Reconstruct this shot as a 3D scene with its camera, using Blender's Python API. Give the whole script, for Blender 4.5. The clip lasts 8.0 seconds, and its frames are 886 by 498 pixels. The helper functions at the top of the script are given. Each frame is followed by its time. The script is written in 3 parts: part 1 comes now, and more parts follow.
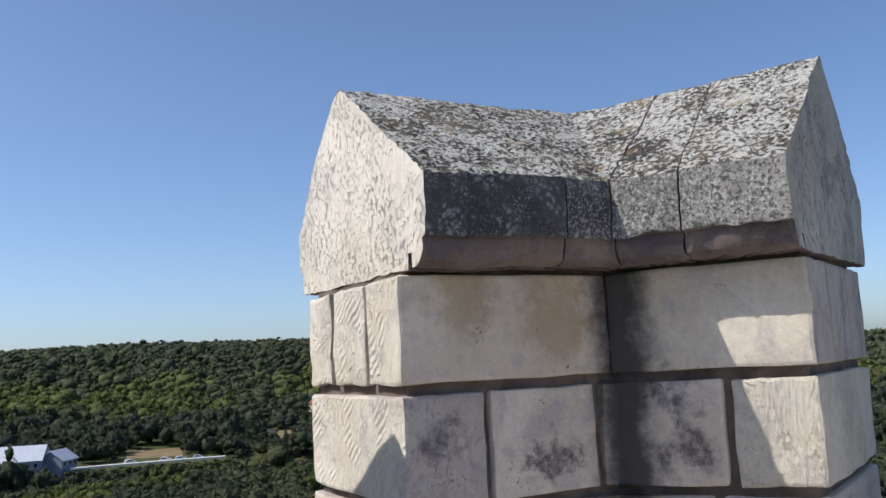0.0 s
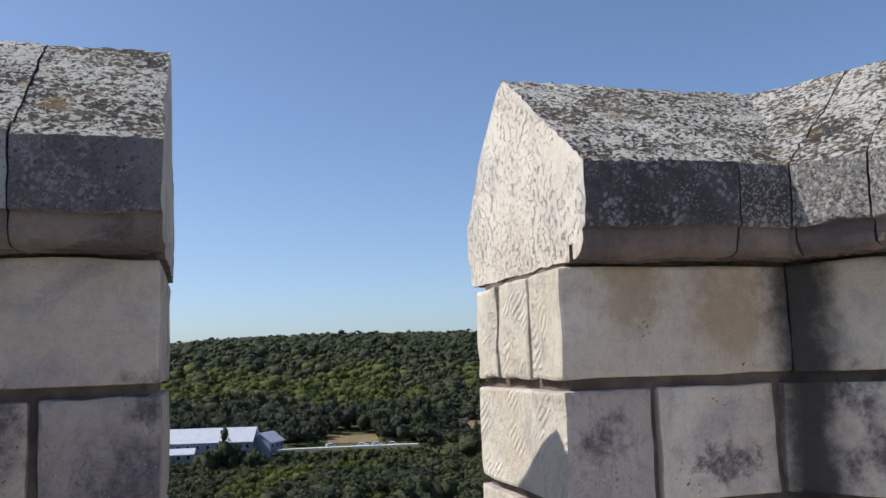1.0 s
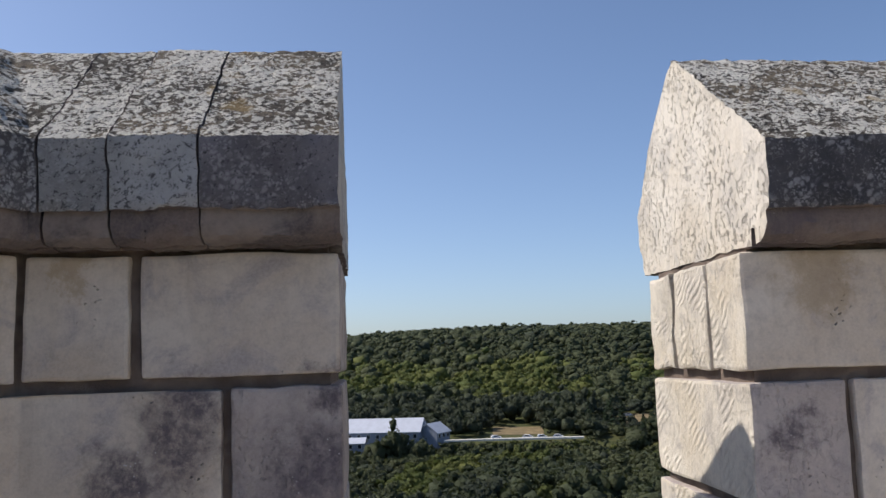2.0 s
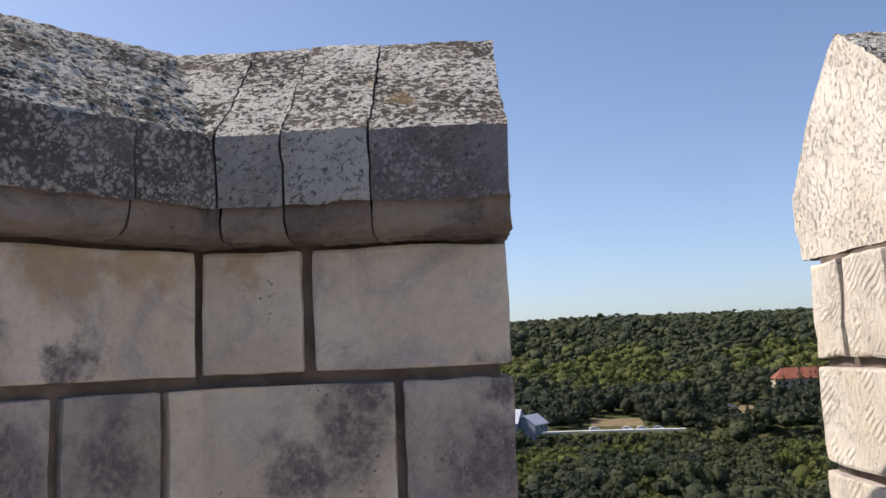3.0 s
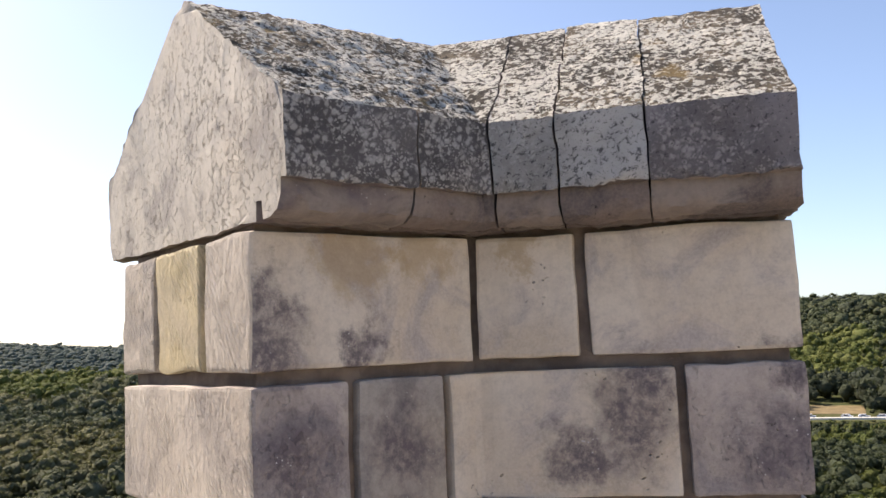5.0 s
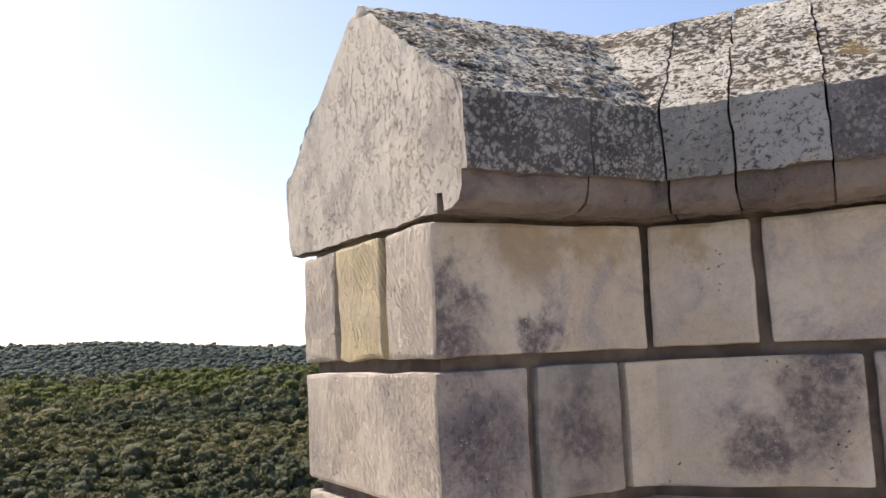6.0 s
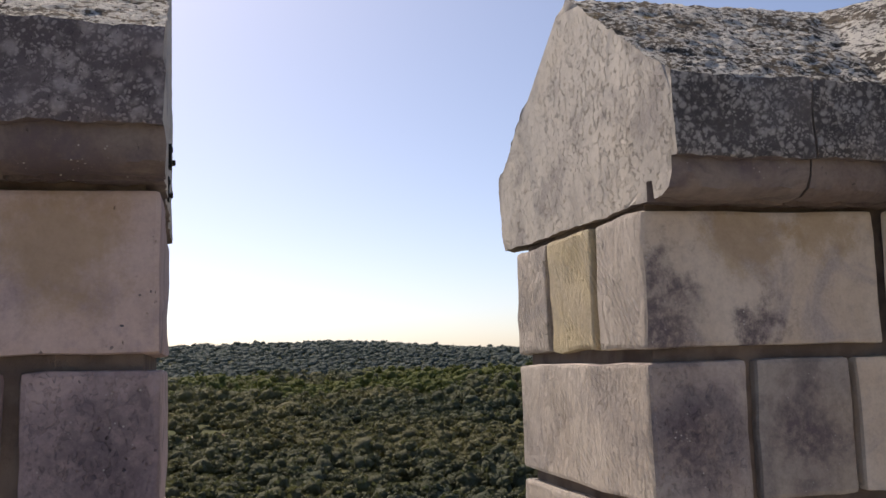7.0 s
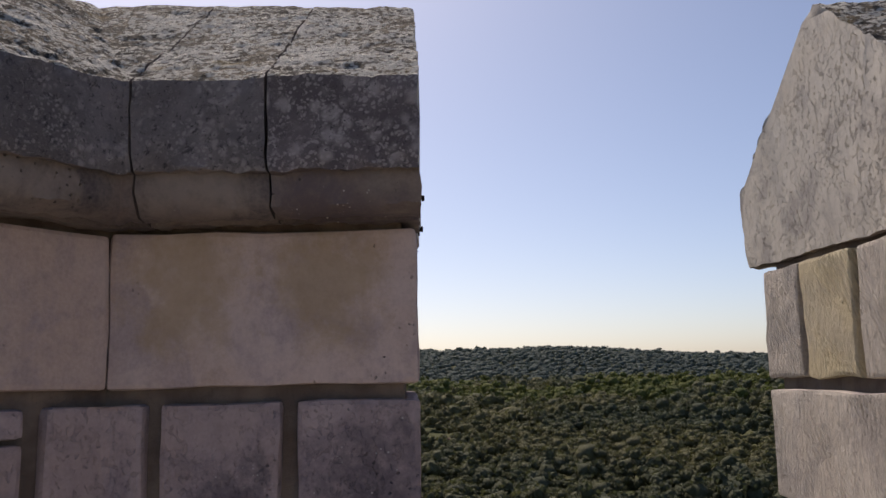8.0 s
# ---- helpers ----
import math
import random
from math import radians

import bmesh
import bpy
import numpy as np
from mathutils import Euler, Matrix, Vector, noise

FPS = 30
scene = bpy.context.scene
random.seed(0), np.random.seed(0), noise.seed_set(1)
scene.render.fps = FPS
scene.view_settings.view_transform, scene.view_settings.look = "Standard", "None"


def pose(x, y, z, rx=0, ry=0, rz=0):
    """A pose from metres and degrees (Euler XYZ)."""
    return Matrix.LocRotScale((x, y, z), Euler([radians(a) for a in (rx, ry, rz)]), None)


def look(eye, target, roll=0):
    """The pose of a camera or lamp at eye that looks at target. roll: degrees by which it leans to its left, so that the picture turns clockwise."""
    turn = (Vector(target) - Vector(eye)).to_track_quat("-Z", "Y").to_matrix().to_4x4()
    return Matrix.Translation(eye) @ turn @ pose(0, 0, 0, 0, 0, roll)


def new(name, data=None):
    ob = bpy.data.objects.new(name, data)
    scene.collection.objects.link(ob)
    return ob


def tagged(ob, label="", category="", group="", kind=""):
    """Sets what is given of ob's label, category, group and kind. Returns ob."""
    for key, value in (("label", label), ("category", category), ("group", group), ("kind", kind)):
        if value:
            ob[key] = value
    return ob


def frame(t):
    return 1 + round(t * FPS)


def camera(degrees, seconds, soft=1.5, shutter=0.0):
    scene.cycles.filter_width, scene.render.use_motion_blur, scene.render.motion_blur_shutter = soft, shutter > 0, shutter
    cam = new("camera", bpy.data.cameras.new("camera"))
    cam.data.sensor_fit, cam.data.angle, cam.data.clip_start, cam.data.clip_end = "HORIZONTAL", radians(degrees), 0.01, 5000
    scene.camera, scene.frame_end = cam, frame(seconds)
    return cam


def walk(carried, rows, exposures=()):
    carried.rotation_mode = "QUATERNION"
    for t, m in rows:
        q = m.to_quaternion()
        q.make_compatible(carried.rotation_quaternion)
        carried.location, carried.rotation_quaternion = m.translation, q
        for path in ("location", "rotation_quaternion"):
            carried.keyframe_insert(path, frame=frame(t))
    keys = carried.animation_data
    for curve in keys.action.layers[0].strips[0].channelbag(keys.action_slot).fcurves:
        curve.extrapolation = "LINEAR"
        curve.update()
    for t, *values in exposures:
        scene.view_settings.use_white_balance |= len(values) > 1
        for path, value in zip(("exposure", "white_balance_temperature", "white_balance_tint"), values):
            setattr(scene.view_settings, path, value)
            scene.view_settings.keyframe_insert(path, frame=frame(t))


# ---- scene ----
cam = camera(53.0, 8.0)
PATH = [
    (0, (0.0, 0.0, 1.6), (-0.089, 1.982, 1.852), -2.9),
    (0.5, (0.003, 0.013, 1.585), (-0.272, 1.976, 1.849), -2.4),
    (1, (0.063, 0.042, 1.599), (-0.442, 1.96, 1.852), -1.9),
    (1.5, (0.067, 0.052, 1.595), (-0.625, 1.911, 1.848), -1.8),
    (2, (0.034, 0.049, 1.594), (-0.81, 1.845, 1.842), -1.9),
    (2.2, (-0.005, 0.04, 1.594), (-0.891, 1.816, 1.841), -2.0),
    (3.3, (-0.151, -0.028, 1.599), (-1.237, 1.635, 1.832), -2.4),
    (3.5, (-0.161, -0.039, 1.6), (-1.289, 1.597, 1.829), -2.3),
    (4, (-0.193, -0.034, 1.606), (-1.429, 1.522, 1.828), -2.2),
    (4.5, (-0.25, -0.062, 1.605), (-1.557, 1.435, 1.827), -2.4),
    (4.7, (-0.26, -0.065, 1.607), (-1.6, 1.403, 1.828), -2.5),
    (5.8, (-0.326, -0.182, 1.59), (-1.842, 1.103, 1.818), -2.4),
    (6, (-0.307, -0.176, 1.585), (-1.886, 1.028, 1.816), -2.6),
    (6.5, (-0.287, -0.199, 1.576), (-1.988, 0.827, 1.809), -2.4),
    (7, (-0.279, -0.176, 1.56), (-2.101, 0.609, 1.812), -1.7),
    (7.5, (-0.273, -0.194, 1.565), (-2.176, 0.354, 1.843), -1.8),
    (8, (-0.271, -0.231, 1.604), (-2.226, 0.087, 1.881), -1.3),
]
EXPOSURES = [
    (0.0, 0.05, 6200, 10), (1.0, 0.03, 6300, 10), (2.0, 0.0, 6500, 12), (3.5, 0.5, 7000, 15), (4.5, 0.84, 7350, 15),
    (6.0, 0.78, 7500, 15), (6.5, 0.38, 7500, 16), (7.0, 0.08, 7400, 18), (8.0, -0.3, 7200, 18),
]
walk(cam, [(t, look(eye, target, roll)) for t, eye, target, roll in PATH], EXPOSURES)

# ---------------------------------------------------------------- light
SUN_YAW, SUN_HIGH = 102.6, 46.3   # degrees: turned to the left of +y, and above the horizon
sy, sh = radians(SUN_YAW), radians(SUN_HIGH)
SUN_WAY = Vector((-math.sin(sy) * math.cos(sh), math.cos(sy) * math.cos(sh), math.sin(sh)))
world = bpy.data.worlds.new("sky")
scene.world = world
world.use_nodes = True
wt = world.node_tree
sky = wt.nodes.new("ShaderNodeTexSky")
sky.sky_type, sky.sun_disc = "NISHITA", False
sky.sun_elevation, sky.sun_rotation = sh, -sy
sky.altitude, sky.air_density, sky.dust_density, sky.ozone_density = 1300, 0.86, 3.5, 3.3
wt.links.new(sky.outputs[0], wt.nodes["Background"].inputs[0])
wt.nodes["Background"].inputs[1].default_value = 0.15
sun = new("sun", bpy.data.lights.new("sun", "SUN"))
sun.data.energy, sun.data.angle, sun.data.color = 4.8, radians(0.5), (1.0, 0.93, 0.83)
sun.matrix_world = look((0, 0, 40), Vector((0, 0, 40)) - SUN_WAY)


# ---------------------------------------------------------------- materials
class Nodes:
    """A node material in a few calls."""

    def __init__(self, name, rough=0.85):
        self.mat = bpy.data.materials.new(name)
        self.mat.use_nodes = True
        self.t = self.mat.node_tree
        self.out = self.t.nodes["Principled BSDF"]
        self.out.inputs["Roughness"].default_value = rough
        self.out.inputs["Specular IOR Level"].default_value = 0.25
        co = self.t.nodes.new("ShaderNodeTexCoord")
        info = self.t.nodes.new("ShaderNodeObjectInfo")
        self.rand = info.outputs["Random"]
        self.co = co.outputs["Object"]

    def put(self, socket, value):
        if isinstance(value, bpy.types.NodeSocket):
            self.t.links.new(value, socket)
        elif isinstance(value, tuple) and len(value) == 3 and socket.type == "RGBA":
            socket.default_value = (*value, 1)
        else:
            socket.default_value = value

    def maths(self, op, a, b=0.0):
        n = self.t.nodes.new("ShaderNodeMath")
        n.operation = op
        self.put(n.inputs[0], a), self.put(n.inputs[1], b)
        return n.outputs[0]

    def vec(self, op, a, b):
        n = self.t.nodes.new("ShaderNodeVectorMath")
        n.operation = op
        self.put(n.inputs[0], a), self.put(n.inputs[1], b)
        return n.outputs[0]

    def own(self, scale=(1, 1, 1)):
        """Place in metres, shifted for each object so that no two show the same grain."""
        n = self.t.nodes.new("ShaderNodeCombineXYZ")
        for k, f in enumerate((37.0, 91.0, 53.0)):
            self.put(n.inputs[k], self.maths("MULTIPLY", self.rand, f))
        v = self.vec("ADD", self.co, n.outputs[0])
        return self.vec("MULTIPLY", v, scale)

    def noise(self, co, scale, detail=5.0, rough=0.55, warp=0.0):
        n = self.t.nodes.new("ShaderNodeTexNoise")
        self.put(n.inputs["Vector"], co)
        for key, v in (("Scale", scale), ("Detail", detail), ("Roughness", rough), ("Distortion", warp)):
            n.inputs[key].default_value = v
        return n.outputs[0]

    def cells(self, co, scale, feature="F1"):
        n = self.t.nodes.new("ShaderNodeTexVoronoi")
        n.feature = feature
        self.put(n.inputs["Vector"], co)
        n.inputs["Scale"].default_value = scale
        return n.outputs["Distance"]

    def waves(self, co, scale, warp=4.0):
        n = self.t.nodes.new("ShaderNodeTexWave")
        n.bands_direction = "DIAGONAL"
        self.put(n.inputs["Vector"], co)
        n.inputs["Scale"].default_value, n.inputs["Distortion"].default_value = scale, warp
        n.inputs["Detail"].default_value = 3
        return n.outputs["Fac"]

    def step(self, v, lo, hi, a=0.0, b=1.0):
        n = self.t.nodes.new("ShaderNodeMapRange")
        n.interpolation_type = "SMOOTHSTEP"
        for k, x in enumerate((v, lo, hi, a, b)):
            self.put(n.inputs[k], x)
        return n.outputs[0]

    def mix(self, f, a, b, mode="MIX"):
        n = self.t.nodes.new("ShaderNodeMix")
        n.data_type, n.blend_type = "RGBA", mode
        self.put(n.inputs["Factor"], f), self.put(n.inputs["A"], a), self.put(n.inputs["B"], b)
        return n.outputs["Result"]

    def done(self, colour, bumps=(), rough=None):
        self.put(self.out.inputs["Base Color"], colour)
        last = None
        for height, strength, depth in bumps:
            n = self.t.nodes.new("ShaderNodeBump")
            n.inputs["Strength"].default_value, n.inputs["Distance"].default_value = strength, depth
            self.put(n.inputs["Height"], height)
            if last:
                self.put(n.inputs["Normal"], last)
            last = n.outputs[0]
        if last:
            self.put(self.out.inputs["Normal"], last)
        if rough is not None:
            self.put(self.out.inputs["Roughness"], rough)
        return self.mat


def limestone(name, pale, warm, grey, lichen=0.0, tooled=0.0, patches=(), streak=None, pitted=0.0, ochre=()):
    """Sawn limestone: clouds of warm and grey weathering, pits, and crusts of dark lichen over part of the face.
    patches: rounded stains (place, radius) on the faces; streak: place and width of a black rain streak by the inner corner."""
    m = Nodes(name)
    co = m.own()
    c = m.mix(m.step(m.noise(co, 3.0, 4, 0.5, 0.5), 0.40, 0.64), pale, warm)
    c = m.mix(m.step(m.noise(m.vec("ADD", co, (7, 3, 9)), 4.6, 6, 0.65, 1.0), 0.47, 0.66), c, grey)
    c = m.mix(m.maths("MULTIPLY", m.step(m.noise(co, 38, 6, 0.65), 0.38, 0.75), 0.30), c, tuple(0.55 * v for v in grey))
    fine = m.noise(co, 150, 4, 0.6)
    c = m.mix(m.maths("MULTIPLY", m.step(fine, 0.3, 0.7), 0.22), c, tuple(min(1, 1.3 * v) for v in pale))
    runs = m.noise(m.vec("MULTIPLY", co, (1, 1, 0.12)), 22, 4, 0.6)
    c = m.mix(m.maths("MULTIPLY", m.step(runs, 0.5, 0.75), 0.25), c, tuple(0.8 * v for v in warm))
    blur = m.maths("MULTIPLY", m.maths("SUBTRACT", m.noise(m.co, 12, 7, 0.7), 0.5), 0.34)
    zone = None
    for place, radius in ochre:
        d = m.t.nodes.new("ShaderNodeVectorMath")
        d.operation = "DISTANCE"
        m.put(d.inputs[0], m.co)
        d.inputs[1].default_value = place
        z = m.step(m.maths("ADD", d.outputs["Value"], blur), radius, 0.25 * radius)
        c = m.mix(m.maths("MULTIPLY", z, 0.6), c, (0.36, 0.26, 0.145))
    for place, radius in patches:
        d = m.t.nodes.new("ShaderNodeVectorMath")
        d.operation = "DISTANCE"
        m.put(d.inputs[0], m.co)
        d.inputs[1].default_value = place
        z = m.step(m.maths("ADD", d.outputs["Value"], blur), 1.15 * radius, 0.05 * radius)
        zone = m.maths("MAXIMUM", zone, z) if zone else z
    if lichen:
        z = m.step(m.noise(m.vec("ADD", co, (1, 5, 2)), 3.2, 4, 0.6, 0.4), 0.66 - 0.3 * lichen, 0.78 - 0.22 * lichen)
        zone = m.maths("MAXIMUM", zone, z) if zone else z
    if zone:
        crust = m.step(m.noise(co, 48, 7, 0.75), 0.34, 0.58, 0.45, 0.94)
        c = m.mix(m.maths("MULTIPLY", zone, crust), c, (0.112, 0.092, 0.104))
        dots = m.maths("MULTIPLY", m.step(m.cells(co, 95), 0.22, 0.12), m.step(m.noise(co, 20, 3), 0.52, 0.6))
        c = m.mix(m.maths("MULTIPLY", zone, dots), c, (0.46, 0.45, 0.43))
    if streak:
        flat = m.vec("SUBTRACT", m.vec("MULTIPLY", m.co, (1, 1, 0)), (*streak[:2], 0))
        d = m.t.nodes.new("ShaderNodeVectorMath")
        d.operation = "LENGTH"
        m.put(d.inputs[0], flat)
        edge = m.maths("ADD", d.outputs["Value"], m.maths("MULTIPLY", blur, 0.4))
        wet = m.step(edge, streak[2], 0.2 * streak[2])
        c = m.mix(m.maths("MULTIPLY", wet, 0.93), c, (0.04, 0.038, 0.04))
    pits = m.step(m.cells(m.vec("ADD", co, m.vec("MULTIPLY", m.noise(co, 20), (0.04, 0.04, 0.04))), 75), 0.22, 0.05)
    few = m.step(m.noise(co, 7, 3), 0.60, 0.68)
    pits = m.maths("MULTIPLY", pits, few)
    if pitted:
        tall = m.vec("MULTIPLY", co, (1, 1, 0.75))
        more = m.maths("MULTIPLY", m.step(m.noise(tall, 60, 6, 0.68, 0.6), 0.54, 0.66), m.step(m.noise(co, 4.5, 3), 0.36, 0.58))
        tiny = m.maths("MULTIPLY", m.step(m.noise(tall, 115, 5, 0.6), 0.57, 0.66), m.step(m.noise(m.vec("ADD", co, (3, 3, 8)), 6, 3), 0.40, 0.55))
        pits = m.maths("MAXIMUM", pits, m.maths("MULTIPLY", m.maths("MAXIMUM", more, tiny), pitted))
    c = m.mix(m.maths("MULTIPLY", pits, 0.26), c, tuple(0.42 * v for v in grey))
    bumps = [(m.noise(co, 24, 6, 0.6), 0.35, 0.006), (fine, 0.35, 0.002), (m.maths("MULTIPLY", pits, -1.0), 1.0, 0.014)]
    if tooled:
        cut = m.waves(m.vec("MULTIPLY", co, (1, 1, 0.6)), 40, 0.7)
        cut = m.maths("MULTIPLY", m.step(cut, 0.15, 0.8), m.step(m.noise(m.vec("ADD", co, (6, 1, 3)), 9, 3), 0.53, 0.60))
        bumps.insert(0, (cut, min(1.0, tooled), 0.004 * tooled))
        furrow = m.noise(m.vec("MULTIPLY", co, (1, 1, 0.24)), 74, 7, 0.70, 0.4)
        bumps.insert(0, (furrow, tooled, 0.015 * tooled))
        c = m.mix(m.maths("MULTIPLY", m.step(furrow, 0.44, 0.34), 0.35 * tooled), c, tuple(0.5 * v for v in grey))
    return m.done(c, bumps)


def lichen_slope():
    """Weathered top of the coping: pale and black lichen in a close mosaic, ochre in places."""
    m = Nodes("lichen_covered_limestone", 0.95)
    co = m.own()
    wob = m.vec("ADD", co, m.vec("MULTIPLY", m.noise(co, 30, 3), (0.02, 0.02, 0.02)))
    base = m.mix(m.step(m.noise(co, 6, 4), 0.4, 0.62), (0.085, 0.076, 0.066), (0.19, 0.158, 0.12))
    spots = m.noise(wob, 64, 7, 0.66)
    cover = m.noise(m.vec("ADD", co, (3, 8, 1)), 6, 4)
    pale = m.step(m.maths("ADD", spots, m.maths("MULTIPLY", m.maths("SUBTRACT", cover, 0.5), 0.45)), 0.462, 0.51)
    c = m.mix(pale, base, m.mix(cover, (0.56, 0.54, 0.48), (0.80, 0.78, 0.73)))
    # Black lichen; its spread also paints in the shadow between pale flecks.
    black = m.step(m.noise(m.vec("ADD", wob, (9, 2, 4)), 72, 6, 0.68), 0.55, 0.60)
    c = m.mix(m.maths("MULTIPLY", black, 0.92), c, (0.04, 0.036, 0.035))
    ochre = m.step(m.noise(m.vec("ADD", co, (2, 6, 6)), 9, 5), 0.60, 0.70)
    c = m.mix(m.maths("MULTIPLY", ochre, 0.5), c, (0.36, 0.25, 0.10))
    return m.done(c, [(spots, 1.0, 0.030), (m.noise(co, 130, 4), 0.6, 0.006)])


def crust_face(name, dark, spot, amount, specks=0.0, size=1.0):
    """Upright eave face: a crust with pale lichen spots (amount), or pale with dark specks."""
    m = Nodes(name, 0.92)
    co = m.own()
    wob = m.vec("ADD", co, m.vec("MULTIPLY", m.noise(co, 40, 3), (0.022, 0.022, 0.022)))
    c = m.mix(m.step(m.noise(co, 6, 5, 0.6), 0.35, 0.65), dark, tuple(1.7 * v for v in dark))
    few = m.step(m.noise(co, 9, 3), 0.62 - 0.3 * amount, 0.70 - 0.3 * amount)
    big = m.maths("MULTIPLY", m.step(m.cells(wob, 62 / size), 0.56, 0.22), few)
    mid = m.maths("MULTIPLY", m.step(m.cells(m.vec("ADD", wob, (4, 1, 7)), 120), 0.46, 0.30), m.step(m.noise(co, 14, 3), 0.58 - 0.25 * amount, 0.66 - 0.25 * amount))
    small = m.step(m.noise(wob, 125, 6, 0.75), 0.53, 0.64)
    for v, f in ((small, 0.45), (mid, 0.6), (big, 0.65)):
        c = m.mix(m.maths("MULTIPLY", v, f), c, spot)
    if specks:
        d = m.step(m.noise(m.vec("ADD", wob, (5, 5, 1)), 92, 7, 0.78), 0.60 - 0.12 * specks, 0.65 - 0.12 * specks)
        c = m.mix(m.maths("MULTIPLY", d, 0.85), c, (0.05, 0.048, 0.05))
    return m.done(c, [(m.noise(co, 55, 7, 0.7), 0.8, 0.010), (big, 0.3, 0.003)])


def mortar_stuff():
    m = Nodes("grey_brown_mortar", 0.95)
    co = m.own()
    c = m.mix(m.step(m.noise(co, 14, 5), 0.35, 0.65), (0.125, 0.096, 0.080), (0.20, 0.158, 0.130))
    return m.done(c, [(m.noise(co, 60, 6, 0.7), 0.8, 0.006)])


def foliage(name, a, b, far):
    """Leaves: dull on the front, letting some light through."""
    m = Nodes(name, 0.7)
    g = m.t.nodes.new("ShaderNodeNewGeometry")
    zone = m.noise(m.co, far, 4, 0.6)
    c = m.mix(m.step(zone, 0.35, 0.65), a, b)
    c = m.mix(m.step(g.outputs["Random Per Island"], 0, 1, 0.0, 0.38), c, tuple(0.38 * (x + y) for x, y in zip(a, b)))
    leafy = m.noise(m.co, 1.6, 6, 0.75)
    # Hollows of the leaf noise are darkened in colour, as shaded gaps.
    c = m.mix(m.step(leafy, 0.36, 0.56, 0.30, 0.0), c, tuple(0.30 * (x + y) for x, y in zip(a, b)))
    m.out.inputs["Specular IOR Level"].default_value = 0.1
    m.done(c, [(leafy, 0.8, 1.2)])
    thin = m.t.nodes.new("ShaderNodeBsdfTranslucent")
    m.put(thin.inputs["Color"], m.mix(1.0, c, (1.0, 1.05, 0.65), "MULTIPLY"))
    both = m.t.nodes.new("ShaderNodeMixShader")
    both.inputs[0].default_value = 0.2
    m.t.links.new(m.out.outputs[0], both.inputs[1])
    m.t.links.new(thin.outputs[0], both.inputs[2])
    m.t.links.new(both.outputs[0], m.t.nodes["Material Output"].inputs["Surface"])
    return m.mat


def plain(name, colour, rough=0.7, vary=0.25, scale=3.0, metal=0.0):
    m = Nodes(name, rough)
    m.out.inputs["Metallic"].default_value = metal
    c = m.mix(m.step(m.noise(m.co, scale, 5), 0.3, 0.7), colour, tuple(v * (1 - vary) for v in colour))
    return m.done(c, [(m.noise(m.co, scale * 12, 4), 0.2, 0.004)])


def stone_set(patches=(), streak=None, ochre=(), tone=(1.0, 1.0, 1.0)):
    """The stones of one merlon; tone: factor on their colours, standing in for dimmer light and a pinkish lens veil."""
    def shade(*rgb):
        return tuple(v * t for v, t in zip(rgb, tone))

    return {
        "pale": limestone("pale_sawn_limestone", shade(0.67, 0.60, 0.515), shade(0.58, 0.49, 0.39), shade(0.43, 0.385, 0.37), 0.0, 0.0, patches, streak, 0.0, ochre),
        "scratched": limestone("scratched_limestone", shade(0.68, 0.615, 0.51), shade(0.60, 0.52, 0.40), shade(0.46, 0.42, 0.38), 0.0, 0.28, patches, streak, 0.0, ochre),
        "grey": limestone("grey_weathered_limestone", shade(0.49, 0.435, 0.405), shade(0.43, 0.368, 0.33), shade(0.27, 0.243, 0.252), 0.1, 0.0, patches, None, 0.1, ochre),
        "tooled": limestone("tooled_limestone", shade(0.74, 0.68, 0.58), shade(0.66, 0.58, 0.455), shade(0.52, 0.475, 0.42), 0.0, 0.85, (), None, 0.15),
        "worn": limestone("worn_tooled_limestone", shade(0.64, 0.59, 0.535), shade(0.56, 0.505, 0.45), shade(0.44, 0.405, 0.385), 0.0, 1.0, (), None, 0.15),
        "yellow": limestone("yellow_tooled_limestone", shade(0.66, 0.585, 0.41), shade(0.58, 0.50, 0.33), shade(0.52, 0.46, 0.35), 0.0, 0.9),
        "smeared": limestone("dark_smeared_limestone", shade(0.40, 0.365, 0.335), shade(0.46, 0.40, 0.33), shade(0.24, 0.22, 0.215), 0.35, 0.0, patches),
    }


SLOPE = lichen_slope()
FACE = {
    "black": crust_face("black_crusted_limestone", (0.060, 0.057, 0.060), (0.34, 0.33, 0.33), 0.42),
    "spotted": crust_face("lichen_spotted_limestone", (0.075, 0.070, 0.071), (0.42, 0.405, 0.39), 0.7),
    "blotched": crust_face("lichen_blotched_limestone", (0.105, 0.092, 0.098), (0.40, 0.37, 0.37), 0.75, 0.15, 2.0),
    "salted": crust_face("salted_limestone", (0.20, 0.19, 0.175), (0.52, 0.51, 0.48), 0.7, 0.8),
    "mid": crust_face("mid_grey_limestone", (0.20, 0.195, 0.19), (0.40, 0.39, 0.38), 0.4, 0.5),
    "light": crust_face("light_grey_limestone", (0.25, 0.245, 0.238), (0.38, 0.37, 0.36), 0.4, 0.55),
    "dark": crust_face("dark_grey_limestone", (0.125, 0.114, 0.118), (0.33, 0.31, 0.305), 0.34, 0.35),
}
# Underside moulding of the copings, darker than the blocks and gables.
SOFFIT = limestone("dark_limestone_moulding", (0.23, 0.195, 0.175), (0.155, 0.122, 0.112), (0.085, 0.074, 0.078), 0.5)
# Sunlit left end of A is painted lighter; the greyer copy dims the rest.
SUNLIT_GABLE = limestone("sunlit_pitted_limestone_gable", (0.68, 0.63, 0.55), (0.60, 0.54, 0.45), (0.50, 0.465, 0.42), 0.0, 0.3, (), None, 0.40)
